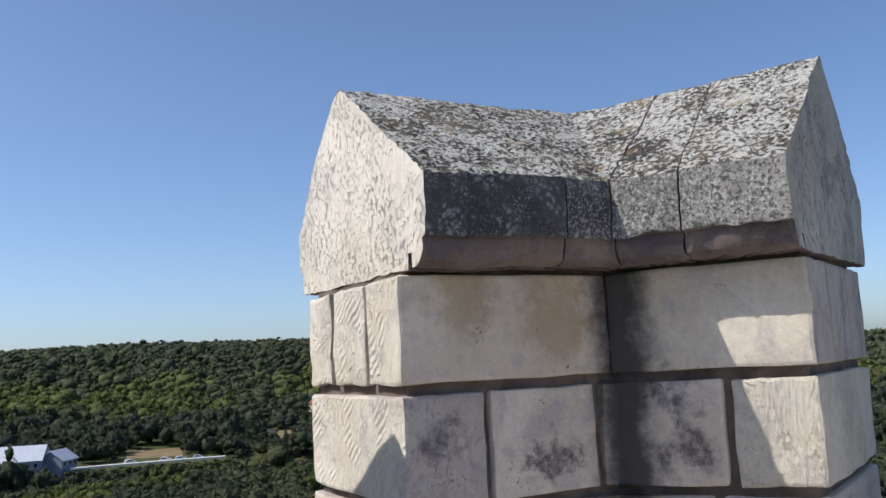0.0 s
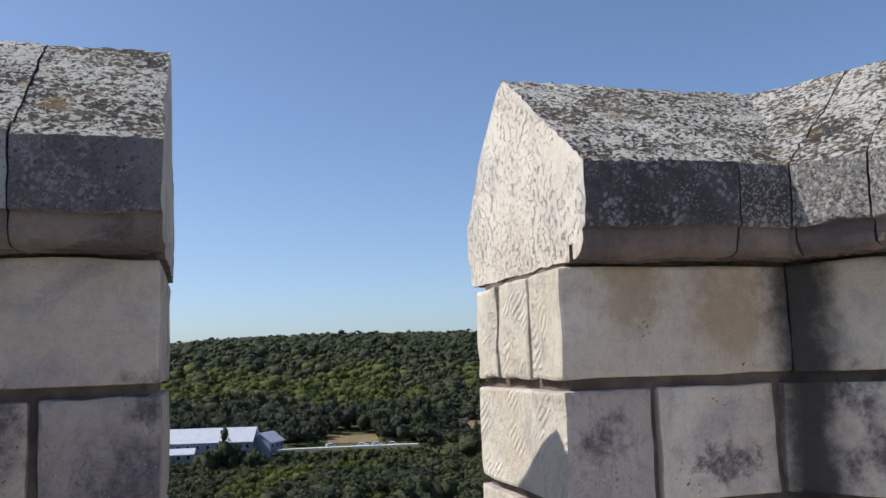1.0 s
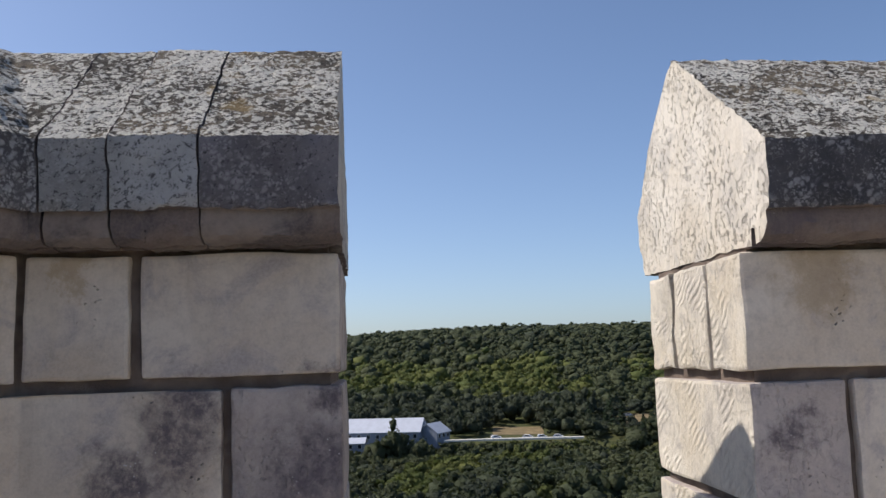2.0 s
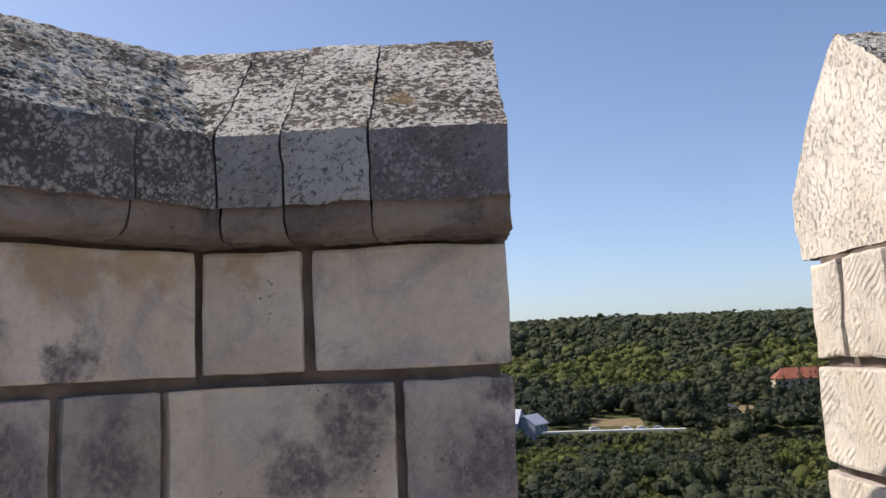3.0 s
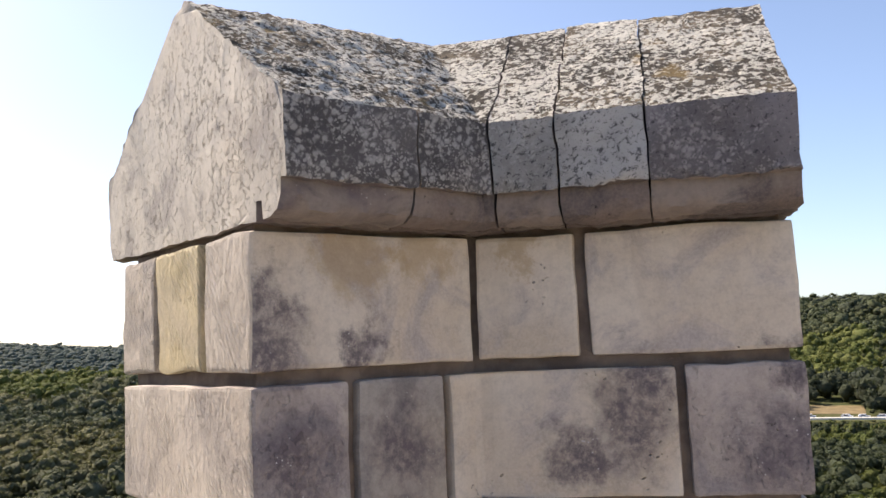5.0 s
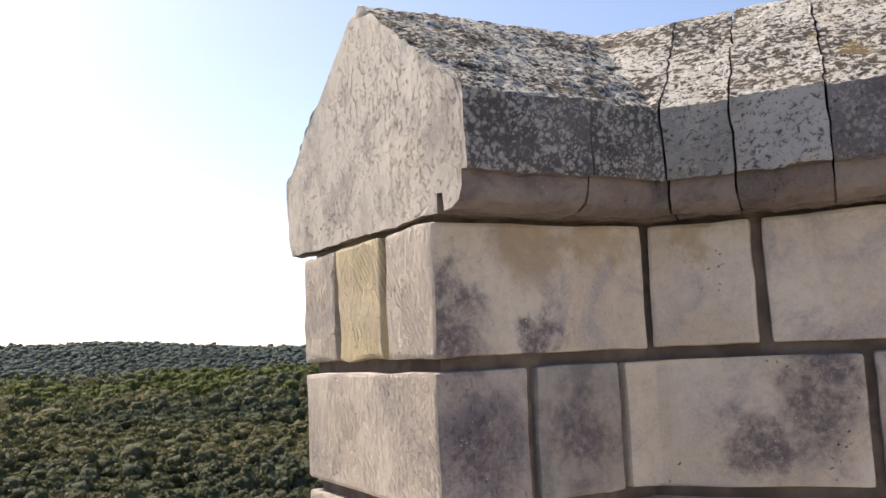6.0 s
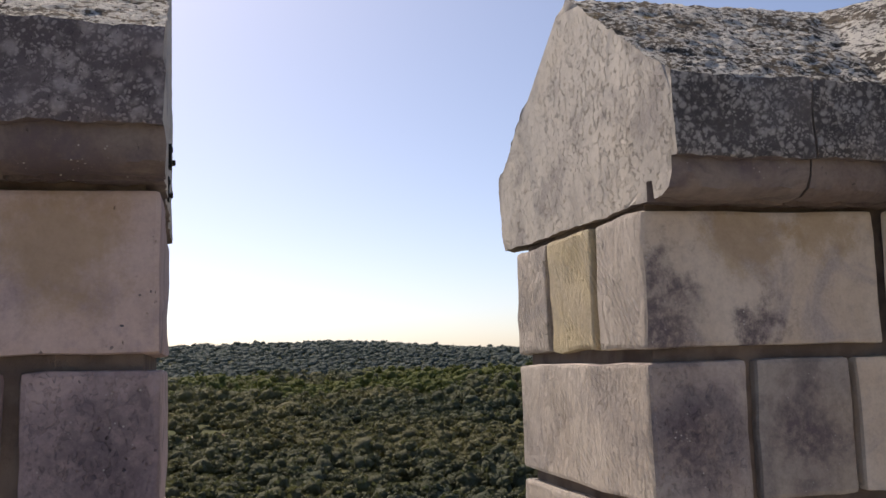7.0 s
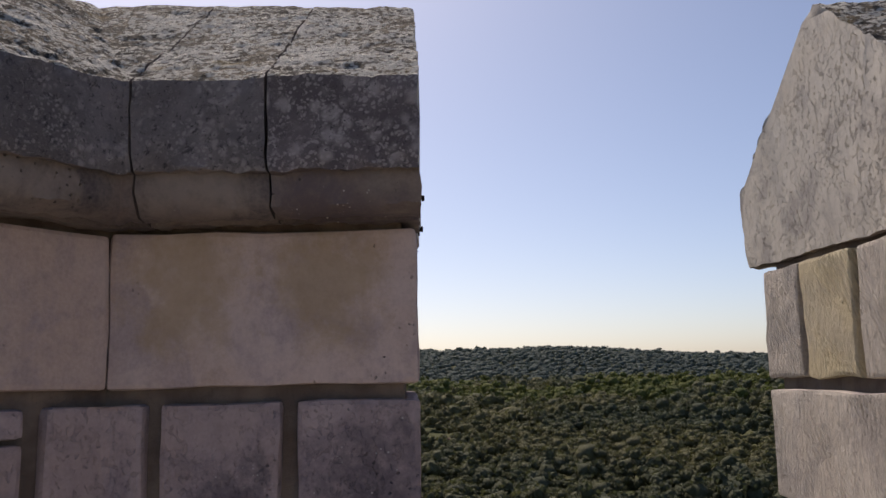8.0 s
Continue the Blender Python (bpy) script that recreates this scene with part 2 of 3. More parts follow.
SHADED_GABLE = limestone("grey_shaded_limestone_gable", (0.50, 0.47, 0.425), (0.45, 0.405, 0.345), (0.29, 0.272, 0.26), 0.0, 0.35, (), None, 0.32)
MORTAR = mortar_stuff()


# ---------------------------------------------------------------- helpers for things
def thing(name, at, label, category, group="", kind=""):
    ob = new(name)
    ob.location = at
    return tagged(ob, label, category, group, kind)


def part(name, bm, mats, parent, label=""):
    """Links a bmesh, whose places are measured in the world, as one mesh under its thing."""
    me = bpy.data.meshes.new(name)
    base = parent.matrix_world.translation if parent and parent.parent is None else Vector()
    if parent:
        base = Vector(parent.location) if parent.parent is None else Vector(parent.parent.location)
    bmesh.ops.recalc_face_normals(bm, faces=bm.faces[:])
    bmesh.ops.translate(bm, verts=bm.verts[:], vec=-base)
    bm.to_mesh(me)
    bm.free()
    for mt in mats if isinstance(mats, (list, tuple)) else [mats]:
        me.materials.append(mt)
    ob = new(name, me)
    if parent:
        ob.parent = parent
    return tagged(ob, label) if label else ob


def rough_prism(plan, z0, z1, wear=0.003, round_=0.007, cell=0.05, seed=0.0):
    """A block over a plan polygon, cut into a grid, uneven, with worn edges."""
    bm = bmesh.new()
    low = [bm.verts.new((x, y, z0)) for x, y in plan]
    top = [bm.verts.new((x, y, z1)) for x, y in plan]
    n = len(plan)
    bm.faces.new(low[::-1]), bm.faces.new(top)
    for k in range(n):
        bm.faces.new((low[k], low[(k + 1) % n], top[(k + 1) % n], top[k]))
    for e in bm.edges:
        e.smooth = False
    sharp = [e for e in bm.edges]
    bmesh.ops.bevel(bm, geom=sharp, offset=round_, segments=2, profile=0.6, affect="EDGES")
    long = [e for e in bm.edges if e.calc_length() > 2 * cell]
    bmesh.ops.subdivide_edges(bm, edges=long, cuts=5, use_grid_fill=True)
    for v in bm.verts:
        p = v.co * 9 + Vector((seed * 3.1, seed * 7.7, seed))
        v.co += wear * noise.noise_vector(p) + 0.6 * wear * noise.noise_vector(p * 4)
    return bm


def shade_smooth(bm, angle=35):
    for f in bm.faces:
        f.smooth = True
    for e in bm.edges:
        if len(e.link_faces) == 2 and e.calc_face_angle(0) > radians(angle):
            e.smooth = False


# ---------------------------------------------------------------- the battlements
Z_SILL = 0.95                       # top of the low parapet between the merlons
Z_LOW, Z_LOW2 = 1.574, 1.546        # bed joint under the top course
Z_TOP = 1.848                       # top of the blocks
Z_EAVE, DEEP, OVER = 2.085, 0.745, 0.138
COURSE = Z_TOP - Z_LOW


class Bend:
    """A merlon's plan: two wings from an inner corner. s runs along a wing, n outwards from its inner face."""

    def __init__(self, x, y, left, right, ridge, crests, skew, rise):
        """crests: ridge height at the corner and at the end of each wing; skew: how far each end leans along its wing as n grows."""
        self.at, self.ridge, self.crests, self.skew, self.rise = Vector((x, y)), ridge, crests, skew, rise
        self.d = {"L": self._way(left), "R": self._way(right)}
        self.o = {"L": Vector((self.d["L"].y, -self.d["L"].x)), "R": Vector((-self.d["R"].y, self.d["R"].x))}
        self.half = self.d["L"].angle(self.d["R"]) / 2

    @staticmethod
    def _way(a):
        return Vector((math.cos(radians(a)), math.sin(radians(a))))

    def p(self, wing, s, n):
        """s None: on the mitre through the corner."""
        if s is None:
            s = -n / math.tan(self.half)
        return self.at + s * self.d[wing] + n * self.o[wing]

    def local(self, wing, s, n, z):
        """A place measured from the merlon's base, for its stains."""
        v = s * self.d[wing] + n * self.o[wing]
        return (v.x, v.y, z - Z_SILL)

    def box(self, wing, s0, s1, n0, n1):
        k = self.skew[wing] if s1 > WING[self][wing] - 0.03 else 0.0
        return [self.p(wing, s0, n0), self.p(wing, s1 + k * n0, n0), self.p(wing, s1 + k * n1, n1), self.p(wing, s0, n1)]

    def elbow(self, sl, sr, n0, n1):
        k = self.skew["R"] if sr > 0.45 else 0.0
        return [self.p("L", sl, n0), self.p("L", None, n0), self.p("R", sr + k * n0, n0),
                self.p("R", sr + k * n1, n1), self.p("R", None, n1), self.p("L", sl, n1)]


BENDS = {
    "A": Bend(0.336, 2.500, 208.57, -26.0, 0.44, {"L": (2.454, 2.461), "R": (2.454, 2.483)}, {"L": 0.0, "R": 0.09}, -0.027),
    "B": Bend(-1.631, 1.408, 261.31, 30.97, 0.335, {"L": (2.437, 2.418), "R": (2.437, 2.441)}, {"L": 0.0, "R": 0.01}, 0.0),
    "C": Bend(-1.915, -0.564, 312.89, 80.75, 0.41, {"L": (2.455, 2.44), "R": (2.455, 2.434)}, {"L": 0.0, "R": -0.04}, 0.015),
}
WING = {BENDS["A"]: {"L": 0.63, "R": 0.53}, BENDS["B"]: {"L": 0.548, "R": 0.695}, BENDS["C"]: {"L": 0.60, "R": 0.546}}


ELBOW = 0.075                       # the corner stone of a coping reaches this far into the other wing


def coping_piece(b, spans, parent, face, seed=0.0, drop=0.0):
    """One stone of the saddle-backed coping, over one span of a wing or, at the corner, over two. s0 None is the mitre."""
    bm = bmesh.new()
    for wing, s0, s1 in spans:
        coping_span(b, bm, wing, s0, s1, drop)
    bmesh.ops.remove_doubles(bm, verts=bm.verts[:], dist=0.0008)
    bmesh.ops.dissolve_degenerate(bm, edges=bm.edges[:], dist=0.0003)
    for v in bm.verts:
        q = v.co * 7 + Vector((seed, seed * 2, 0))
        v.co += 0.005 * noise.noise_vector(q) + 0.0045 * noise.noise_vector(v.co * 31) + 0.003 * noise.noise_vector(v.co * 75)
    bm.normal_update()
    for v in bm.verts:
        if v.normal.z > 0.5:
            v.co += v.normal * 0.0055 * noise.noise(v.co * 48)
    caps = [f for f in bm.faces if len(f.verts) > 4]
    bmesh.ops.triangulate(bm, faces=caps)
    shade_smooth(bm, 38)
    end = SUNLIT_GABLE if b is BENDS["A"] and spans[0][0] == "L" else SHADED_GABLE
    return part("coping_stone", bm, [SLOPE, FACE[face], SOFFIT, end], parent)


def coping_span(b, bm, wing, s0, s1, drop):
    rn, out, end = b.ridge, DEEP + OVER, WING[b][wing]
    za, ze = b.crests[wing]
    last = s1 > end - 0.08
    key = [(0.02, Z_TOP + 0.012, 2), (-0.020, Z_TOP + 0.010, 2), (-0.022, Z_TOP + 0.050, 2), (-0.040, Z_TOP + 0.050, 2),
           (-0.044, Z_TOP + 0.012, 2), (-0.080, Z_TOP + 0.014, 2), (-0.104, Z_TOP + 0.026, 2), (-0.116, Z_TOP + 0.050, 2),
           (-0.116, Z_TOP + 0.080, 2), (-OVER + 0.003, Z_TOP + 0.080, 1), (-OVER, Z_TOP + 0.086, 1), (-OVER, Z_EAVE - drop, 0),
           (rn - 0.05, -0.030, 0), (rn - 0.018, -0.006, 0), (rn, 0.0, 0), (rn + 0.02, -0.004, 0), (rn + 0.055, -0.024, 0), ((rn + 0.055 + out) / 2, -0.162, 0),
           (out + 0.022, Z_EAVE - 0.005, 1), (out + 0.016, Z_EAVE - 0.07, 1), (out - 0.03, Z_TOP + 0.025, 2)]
    ring, slot = [], []
    for (n0, z0, m), (n1, z1, _) in zip(key, key[1:] + key[:1]):
        cuts = max(1, int(math.hypot(n1 - n0, (z1 - z0) if min(z0, z1) > 0.1 or max(z0, z1) < 0.1 else 0.34) / (0.010 if -0.2 < n0 < rn and m == 0 else 0.022)))
        if max(z0, z1) < 0.1:
            cuts = 1
        for k in range(cuts):
            f = k / cuts
            # heights near nought are measured from the ridge
            h0, h1 = (0.0, z0) if z0 > 0.1 else (1.0, z0), (0.0, z1) if z1 > 0.1 else (1.0, z1)
            ring.append((n0 + f * (n1 - n0), h0, h1, f))
            slot.append(m)
    length = abs((s1 if s1 is not None else 0) - (s0 if s0 is not None else 0))
    steps = max(4, int(length / 0.010))
    rows = []
    for k in range(steps + 1):
        f = k / steps
        row = []
        for n, h0, h1, g in ring:
            a = s0 if s0 is not None else -n / math.tan(b.half)
            e = s1 + (b.skew[wing] * n if last else 0.0)
            e = max(e, a)
            s = a + f * (e - a)
            crest = za + (ze - za) * max(0.0, s) / end - drop
            z = (h0[0] * crest + h0[1]) * (1 - g) + (h1[0] * crest + h1[1]) * g
            pl = b.p(wing, s, n)
            row.append(bm.verts.new((pl.x, pl.y, z)))
        rows.append(row)
    for r0, r1 in zip(rows, rows[1:]):
        for k in range(len(ring)):
            j = (k + 1) % len(ring)
            fc = bm.faces.new((r0[k], r0[j], r1[j], r1[k]))
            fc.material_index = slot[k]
    for row, flip in ((rows[0], True), (rows[-1], False)):
        if flip and s0 is None:
            continue
        fc = bm.faces.new(row[::-1] if flip else row)
        # Faces inside the joints take the darker moulding colour.
        fc.material_index = 3 if last and not flip else 2


def merlon(key, label, blocks, copings, patches=(), streak=None, ochre=(), ends=("tooled", "grey"), tone=(1.0, 1.0, 1.0)):
    b = BENDS[key]
    wl, wr = WING[b]["L"], WING[b]["R"]
    stones = stone_set([(b.local(*p[:4]), p[4]) for p in patches], (*b.local(*streak[:3], 0)[:2], streak[3]) if streak else None, [(b.local(*p[:4]), p[4]) for p in ochre], tone)
    m = thing("merlon", (b.at.x, b.at.y, Z_SILL), label, "merlon", "merlons of the tower parapet")
    bm = rough_prism(b.elbow(wl - 0.026, wr - 0.026, 0.026, DEEP - 0.026), Z_SILL - 0.03, Z_TOP + 0.02, 0.003, 0.004, 0.09)
    part("mortar_core", bm, MORTAR, m, "grey-brown recessed mortar")
    for k, (plan, z0, z1, kind) in enumerate(blocks(b, wl, wr)):
        bm = rough_prism(plan, z0, z1, 0.007 if kind in ("tooled", "yellow", "worn") else 0.0045, 0.010, 0.05, k + ord(key))
        shade_smooth(bm)
        bmesh.ops.recalc_face_normals(bm, faces=bm.faces[:])
        bm.normal_update()
        for f in bm.faces:
            for slot, wing in ((1, "L"), (2, "R")):
                if f.normal.xy.dot(b.d[wing]) > 0.92 and (f.calc_center_median().xy - b.at).dot(b.d[wing]) > 0.4:
                    f.material_index = slot
        own = kind in ("yellow", "worn", "tooled")
        part("stone_block", bm, [stones[kind], stones[kind if own else ends[0]], stones[kind if own else ends[1]]], m)
    for wing, s0, s1, face, drop in copings:
        spans = [(wing, s0, s1)]
        if s0 is None:
            spans.append(("R", None, ELBOW))
        coping_piece(b, spans, m, face, ord(key), drop)
    m.location.z += b.rise
    return m


def lower_courses(b, wl, wr, kinds):
    """Two plain courses under the ones with their own bond."""
    out = []
    for i in range(2):
        z1 = Z_LOW2 - COURSE - 0.027 - i * (COURSE + 0.027)
        z0 = max(z1 - COURSE, Z_SILL - 0.025)
        k = 0.30 if i == 0 else 0.18
        out += [(b.box("L", k, wl, 0, DEEP), z0, z1, kinds[0]), (b.elbow(k - 0.026, k - 0.05, 0, DEEP), z0, z1, kinds[1]),
                (b.box("R", k - 0.024, wr, 0, DEEP), z0, z1, kinds[2])]
    return out


def top_outer(b, wl, wr):
    """Outer leaf of the top course."""
    return [(b.elbow(wl - 0.22, wr - 0.22, 0.53, DEEP), Z_LOW, Z_TOP, "grey")]


def end_stones(b, wing, w, mid, outer):
    return [(b.box(wing, w - 0.19, w, 0.245, 0.505), Z_LOW, Z_TOP, mid), (b.box(wing, w - 0.19, w, 0.53, DEEP), Z_LOW, Z_TOP, outer)]


def blocks_a(b, wl, wr):
    t = (Z_LOW, Z_TOP)
    u = (Z_LOW2 - COURSE, Z_LOW2)
    return [
        (b.box("L", None, wl, 0, 0.225), *t, "pale"), (b.box("R", None, wr, 0, 0.225), *t, "scratched"),
        *end_stones(b, "L", wl, "tooled", "tooled"), *end_stones(b, "R", wr, "grey", "grey"), *top_outer(b, wl, wr),
        (b.box("L", 0.402, wl, 0, DEEP), *u, "grey"), (b.box("L", 0.06, 0.382, 0, 0.3), *u, "pale"),
        (b.elbow(0.036, 0.294, 0, 0.3), *u, "pale"), (b.box("R", 0.316, wr, 0, DEEP), *u, "tooled"),
        *lower_courses(b, wl, wr, ("grey", "pale", "pale")),
    ]


def blocks_b(b, wl, wr):
    t = (Z_LOW, Z_TOP)
    u = (Z_LOW2 - COURSE, Z_LOW2)
    return [
        (b.box("L", 0.006, wl, 0, 0.222), *t, "pale"), (b.box("R", 0.006, 0.232, 0, 0.21), *t, "pale"),
        (b.box("R", 0.257, wr, 0, 0.21), *t, "pale"),
        *end_stones(b, "L", wl, "yellow", "worn"), *end_stones(b, "R", wr, "grey", "grey"), *top_outer(b, wl, wr),
        (b.box("L", 0.335, wl, 0, DEEP), *u, "grey"), (b.box("L", 0.095, 0.313, 0, 0.25), *u, "smeared"),
        (b.elbow(0.075, 0.431, 0, 0.3), *u, "pale"), (b.box("R", 0.452, wr, 0, DEEP), *u, "grey"),
        *lower_courses(b, wl, wr, ("worn", "pale", "pale")),
    ]


def blocks_c(b, wl, wr):
    t = (Z_LOW, Z_TOP)
    u = (Z_LOW2 - COURSE, Z_LOW2)
    mid = u[1] - 0.055
    return [
        (b.box("L", None, wl, 0, 0.21), *t, "pale"), (b.box("R", None, wr, 0, 0.21), *t, "pale"),
        *end_stones(b, "L", wl, "tooled", "grey"), *end_stones(b, "R", wr, "grey", "grey"), *top_outer(b, wl, wr),
        (b.box("L", 0.145, wl, 0, DEEP), mid + 0.008, u[1], "grey"), (b.box("L", 0.145, wl, 0, DEEP), u[0], mid, "grey"),
        (b.elbow(0.108, 0.067, 0, 0.3), *u, "grey"),
        (b.box("R", 0.095, 0.302, 0, 0.3), *u, "grey"), (b.box("R", 0.332, wr, 0, DEEP), *u, "grey"),
        *lower_courses(b, wl, wr, ("grey", "grey", "grey")),
    ]


merlon("A", "bent limestone merlon with lichen-topped saddleback coping, partly sunlit", blocks_a,
       [("L", 0.205, 0.607, "black", 0), ("L", None, 0.200, "spotted", 0.003), ("R", ELBOW + 0.005, 0.255, "salted", 0.003), ("R", 0.260, 0.535, "salted", 0)],
       [("L", 0.18, 0, 1.375, 0.060), ("L", 0.25, 0, 1.365, 0.045), ("L", 0.54, 0, 1.44, 0.07), ("R", 0.17, 0, 1.50, 0.07), ("R", 0.19, 0, 1.36, 0.08)], ("R", 0.032, 0, 0.125),
       [("L", 0.44, 0, 1.80, 0.13), ("L", 0.16, 0, 1.72, 0.15)])
merlon("B", "bent limestone merlon with jointed lichen-covered coping in shade", blocks_b,
       [("L", 0.238, 0.540, "spotted", 0), ("L", None, 0.233, "spotted", 0.003), ("R", ELBOW + 0.005, 0.217, "mid", 0.003), ("R", 0.222, 0.403, "light", -0.002),
        ("R", 0.407, 0.702, "dark", 0.002)],
       [("R", 0.335, 0, 1.42, 0.14), ("R", 0.365, 0, 1.52, 0.10), ("R", 0.22, 0, 1.375, 0.10), ("R", 0.64, 0, 1.37, 0.15), ("R", 0.67, 0, 1.52, 0.08),
        ("L", 0.20, 0, 1.40, 0.14), ("L", 0.52, 0, 1.62, 0.14), ("L", 0.30, 0, 1.62, 0.07), ("L", 0.46, 0, 1.40, 0.16), ("L", 0.50, 0, 1.72, 0.08)], None,
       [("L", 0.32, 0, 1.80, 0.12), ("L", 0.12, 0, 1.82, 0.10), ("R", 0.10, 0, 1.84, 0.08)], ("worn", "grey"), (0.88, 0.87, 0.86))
# Tone paints C's dim light and pink lens veil into its stones.
merlon("C", "bent limestone merlon with dark crusted coping in deep shade", blocks_c,
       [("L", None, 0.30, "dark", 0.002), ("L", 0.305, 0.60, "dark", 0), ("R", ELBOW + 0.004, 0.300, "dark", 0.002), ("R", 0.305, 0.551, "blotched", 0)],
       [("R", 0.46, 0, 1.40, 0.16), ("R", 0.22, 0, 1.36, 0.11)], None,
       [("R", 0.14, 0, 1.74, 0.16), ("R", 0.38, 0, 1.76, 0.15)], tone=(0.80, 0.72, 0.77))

# ---------------------------------------------------------------- tower: low parapet, floor, shaft
WALL_STONE = limestone("tower_limestone", (0.60, 0.54, 0.45), (0.52, 0.45, 0.35), (0.42, 0.39, 0.35), 0.1)
# Floor is out of view; kept pale to bounce sun onto the shaded stones.
FLAGS = limestone("worn_limestone_paving", (0.70, 0.64, 0.55), (0.63, 0.56, 0.46), (0.52, 0.48, 0.43), 0.05)
corners = [BENDS["A"].at, BENDS["B"].at, BENDS["C"].at, Vector((-0.45, -2.15)), Vector((1.55, -2.05)), Vector((2.55, -0.25)), Vector((2.05, 1.70))]
# keep the back of the ring convex and close it to the first corner
middle = sum(corners, Vector((0, 0))) / len(corners)


def offset_ring(d):
    out = []
    n = len(corners)
    for k in range(n):
        a, c, e = corners[k - 1], corners[k], corners[(k + 1) % n]
        u, v = (c - a).normalized(), (e - c).normalized()
        nu, nv = Vector((u.y, -u.x)), Vector((v.y, -v.x))
        if nu.dot(c - middle) < 0:
            nu, nv = -nu, -nv
        out.append(c + d * (nu + nv) / (1 + nu.dot(nv)))
    return out


inner, outer = offset_ring(0.0), offset_ring(DEEP)


def ring_wall(name, a, c, z0, z1, mat, label):
    bm = bmesh.new()
    n = len(a)
    v = [[bm.verts.new((p.x, p.y, z)) for p in r] for r, z in ((a, z0), (a, z1), (c, z1), (c, z0))]
    for q in range(4):
        for k in range(n):
            j = (k + 1) % n
            bm.faces.new((v[q][k], v[q][j], v[(q + 1) % 4][j], v[(q + 1) % 4][k]))
    ob = part(name, bm, mat, None)
    return tagged(ob, label, "wall", kind="structure")


ring_wall("parapet_wall", offset_ring(-0.004), outer, 0.0, Z_SILL, WALL_STONE, "low limestone parapet wall under the merlons")
ring_wall("tower_wall", offset_ring(0.05), offset_ring(DEEP - 0.004), -31.0, -0.25, WALL_STONE, "limestone shaft of the tower")
bm = bmesh.new()
rim = offset_ring(DEEP - 0.002)
low = [bm.verts.new((p.x, p.y, -0.25)) for p in rim]
top = [bm.verts.new((p.x, p.y, 0.0)) for p in rim]
bm.faces.new(low), bm.faces.new(top)
for k in range(len(rim)):
    j = (k + 1) % len(rim)
    bm.faces.new((low[k], low[j], top[j], top[k]))
tagged(part("floor", bm, FLAGS, None), "worn limestone floor of the tower top", "floor", kind="structure")

# ---------------------------------------------------------------- the land round the tower
def ease(v, a, b):
    f = min(1.0, max(0.0, (v - a) / (b - a)))
    return f * f * (3 - 2 * f)


def table(v, pairs):
    xs, ys = zip(*pairs)
    return float(np.interp(v, xs, ys))


CREST = [(-180, 0.8), (-60, 0.7), (-22, 0.2), (-5, 1.0), (8.5, 1.62), (22, 1.75), (31, 1.45), (45, 0.9), (61, 0.72), (67, 0.9), (74, 1.45), (83, 1.35), (95, 1.1), (180, 0.8)]


def ground(r, yaw):
    """Height of the land at a distance and a bearing (degrees to the left of +y)."""
    crest = 1.6 + math.tan(radians(table(yaw, CREST))) * 1100
    a = -38 + 8 * ease(r, 346, 358) + 6 * ease(r, 390, 500) + (crest + 24) * (0.45 * ease(r, 460, 900) + 0.55 * ease(r, 640, 1150)) - 20 * ease(r, 1250, 2500)
    ridge = 1.6 + math.tan(radians(table(yaw, CREST))) * 1500
    c = -34 + 22 * (0.6 * ease(r, 120, 620) + 0.4 * ease(r, 60, 480)) - 8 * ease(r, 640, 850) + (ridge + 14) * ease(r, 850, 1500) - 25 * ease(r, 1600, 2600)
    f = ease(yaw, 44, 60) * (1 - ease(yaw, 112, 140))
    h = a + f * (c - a)
    x, y = -math.sin(radians(yaw)) * r, math.cos(radians(yaw)) * r
    return h + ease(r, 60, 300) * (3.0 * noise.noise((x / 130, y / 130, 0)) + 5 * ease(r, 700, 1100) * noise.noise((x / 300, y / 300, 3)))


def spot(r, yaw, lift=0.0):
    return Vector((-math.sin(radians(yaw)) * r, math.cos(radians(yaw)) * r, ground(r, yaw) + lift))


SOIL = Nodes("dry_grass_and_undergrowth", 0.95)
c = SOIL.mix(SOIL.step(SOIL.noise(SOIL.co, 0.02, 6), 0.4, 0.6), (0.04, 0.055, 0.016), (0.075, 0.075, 0.026))
c = SOIL.mix(SOIL.step(SOIL.noise(SOIL.co, 0.6, 6), 0.45, 0.7), c, (0.035, 0.05, 0.016))
SOIL = SOIL.done(c)
radii = [0.5] + [12 * 1.085 ** k for k in range(75)]
bearings = np.arange(-180, 180, 2.0)
verts, faces = [], []
for r in radii:
    for w in bearings:
        verts.append(spot(r, w))
nb = len(bearings)
for i in range(len(radii) - 1):
    for k in range(nb):
        j = (k + 1) % nb
        faces.append((i * nb + k, i * nb + j, (i + 1) * nb + j, (i + 1) * nb + k))
faces.append(tuple(range(nb))[::-1])
me = bpy.data.meshes.new("ground")
me.from_pydata(verts, [], faces)
me.materials.append(SOIL)
for p in me.polygons:
    p.use_smooth = True
tagged(new("ground", me), "hilly ground with dry grass and undergrowth", "ground", kind="structure")

rng = np.random.default_rng(5)
CLEAR = [(353.5, 370, 16.3, 34.0), (312, 334, 80.2, 87.0), (370, 409, 19.0, 22.6), (353.5, 384, 25.3, 34.0), (402, 440, 12.2, 14.6), (442, 490, 6.0, 12.6)]     # lawns, terrace and houses: r0, r1, yaw0, yaw1


def is_clear(r, w):
    return any(a < r < b and c < w < d for a, b, c, d in CLEAR)


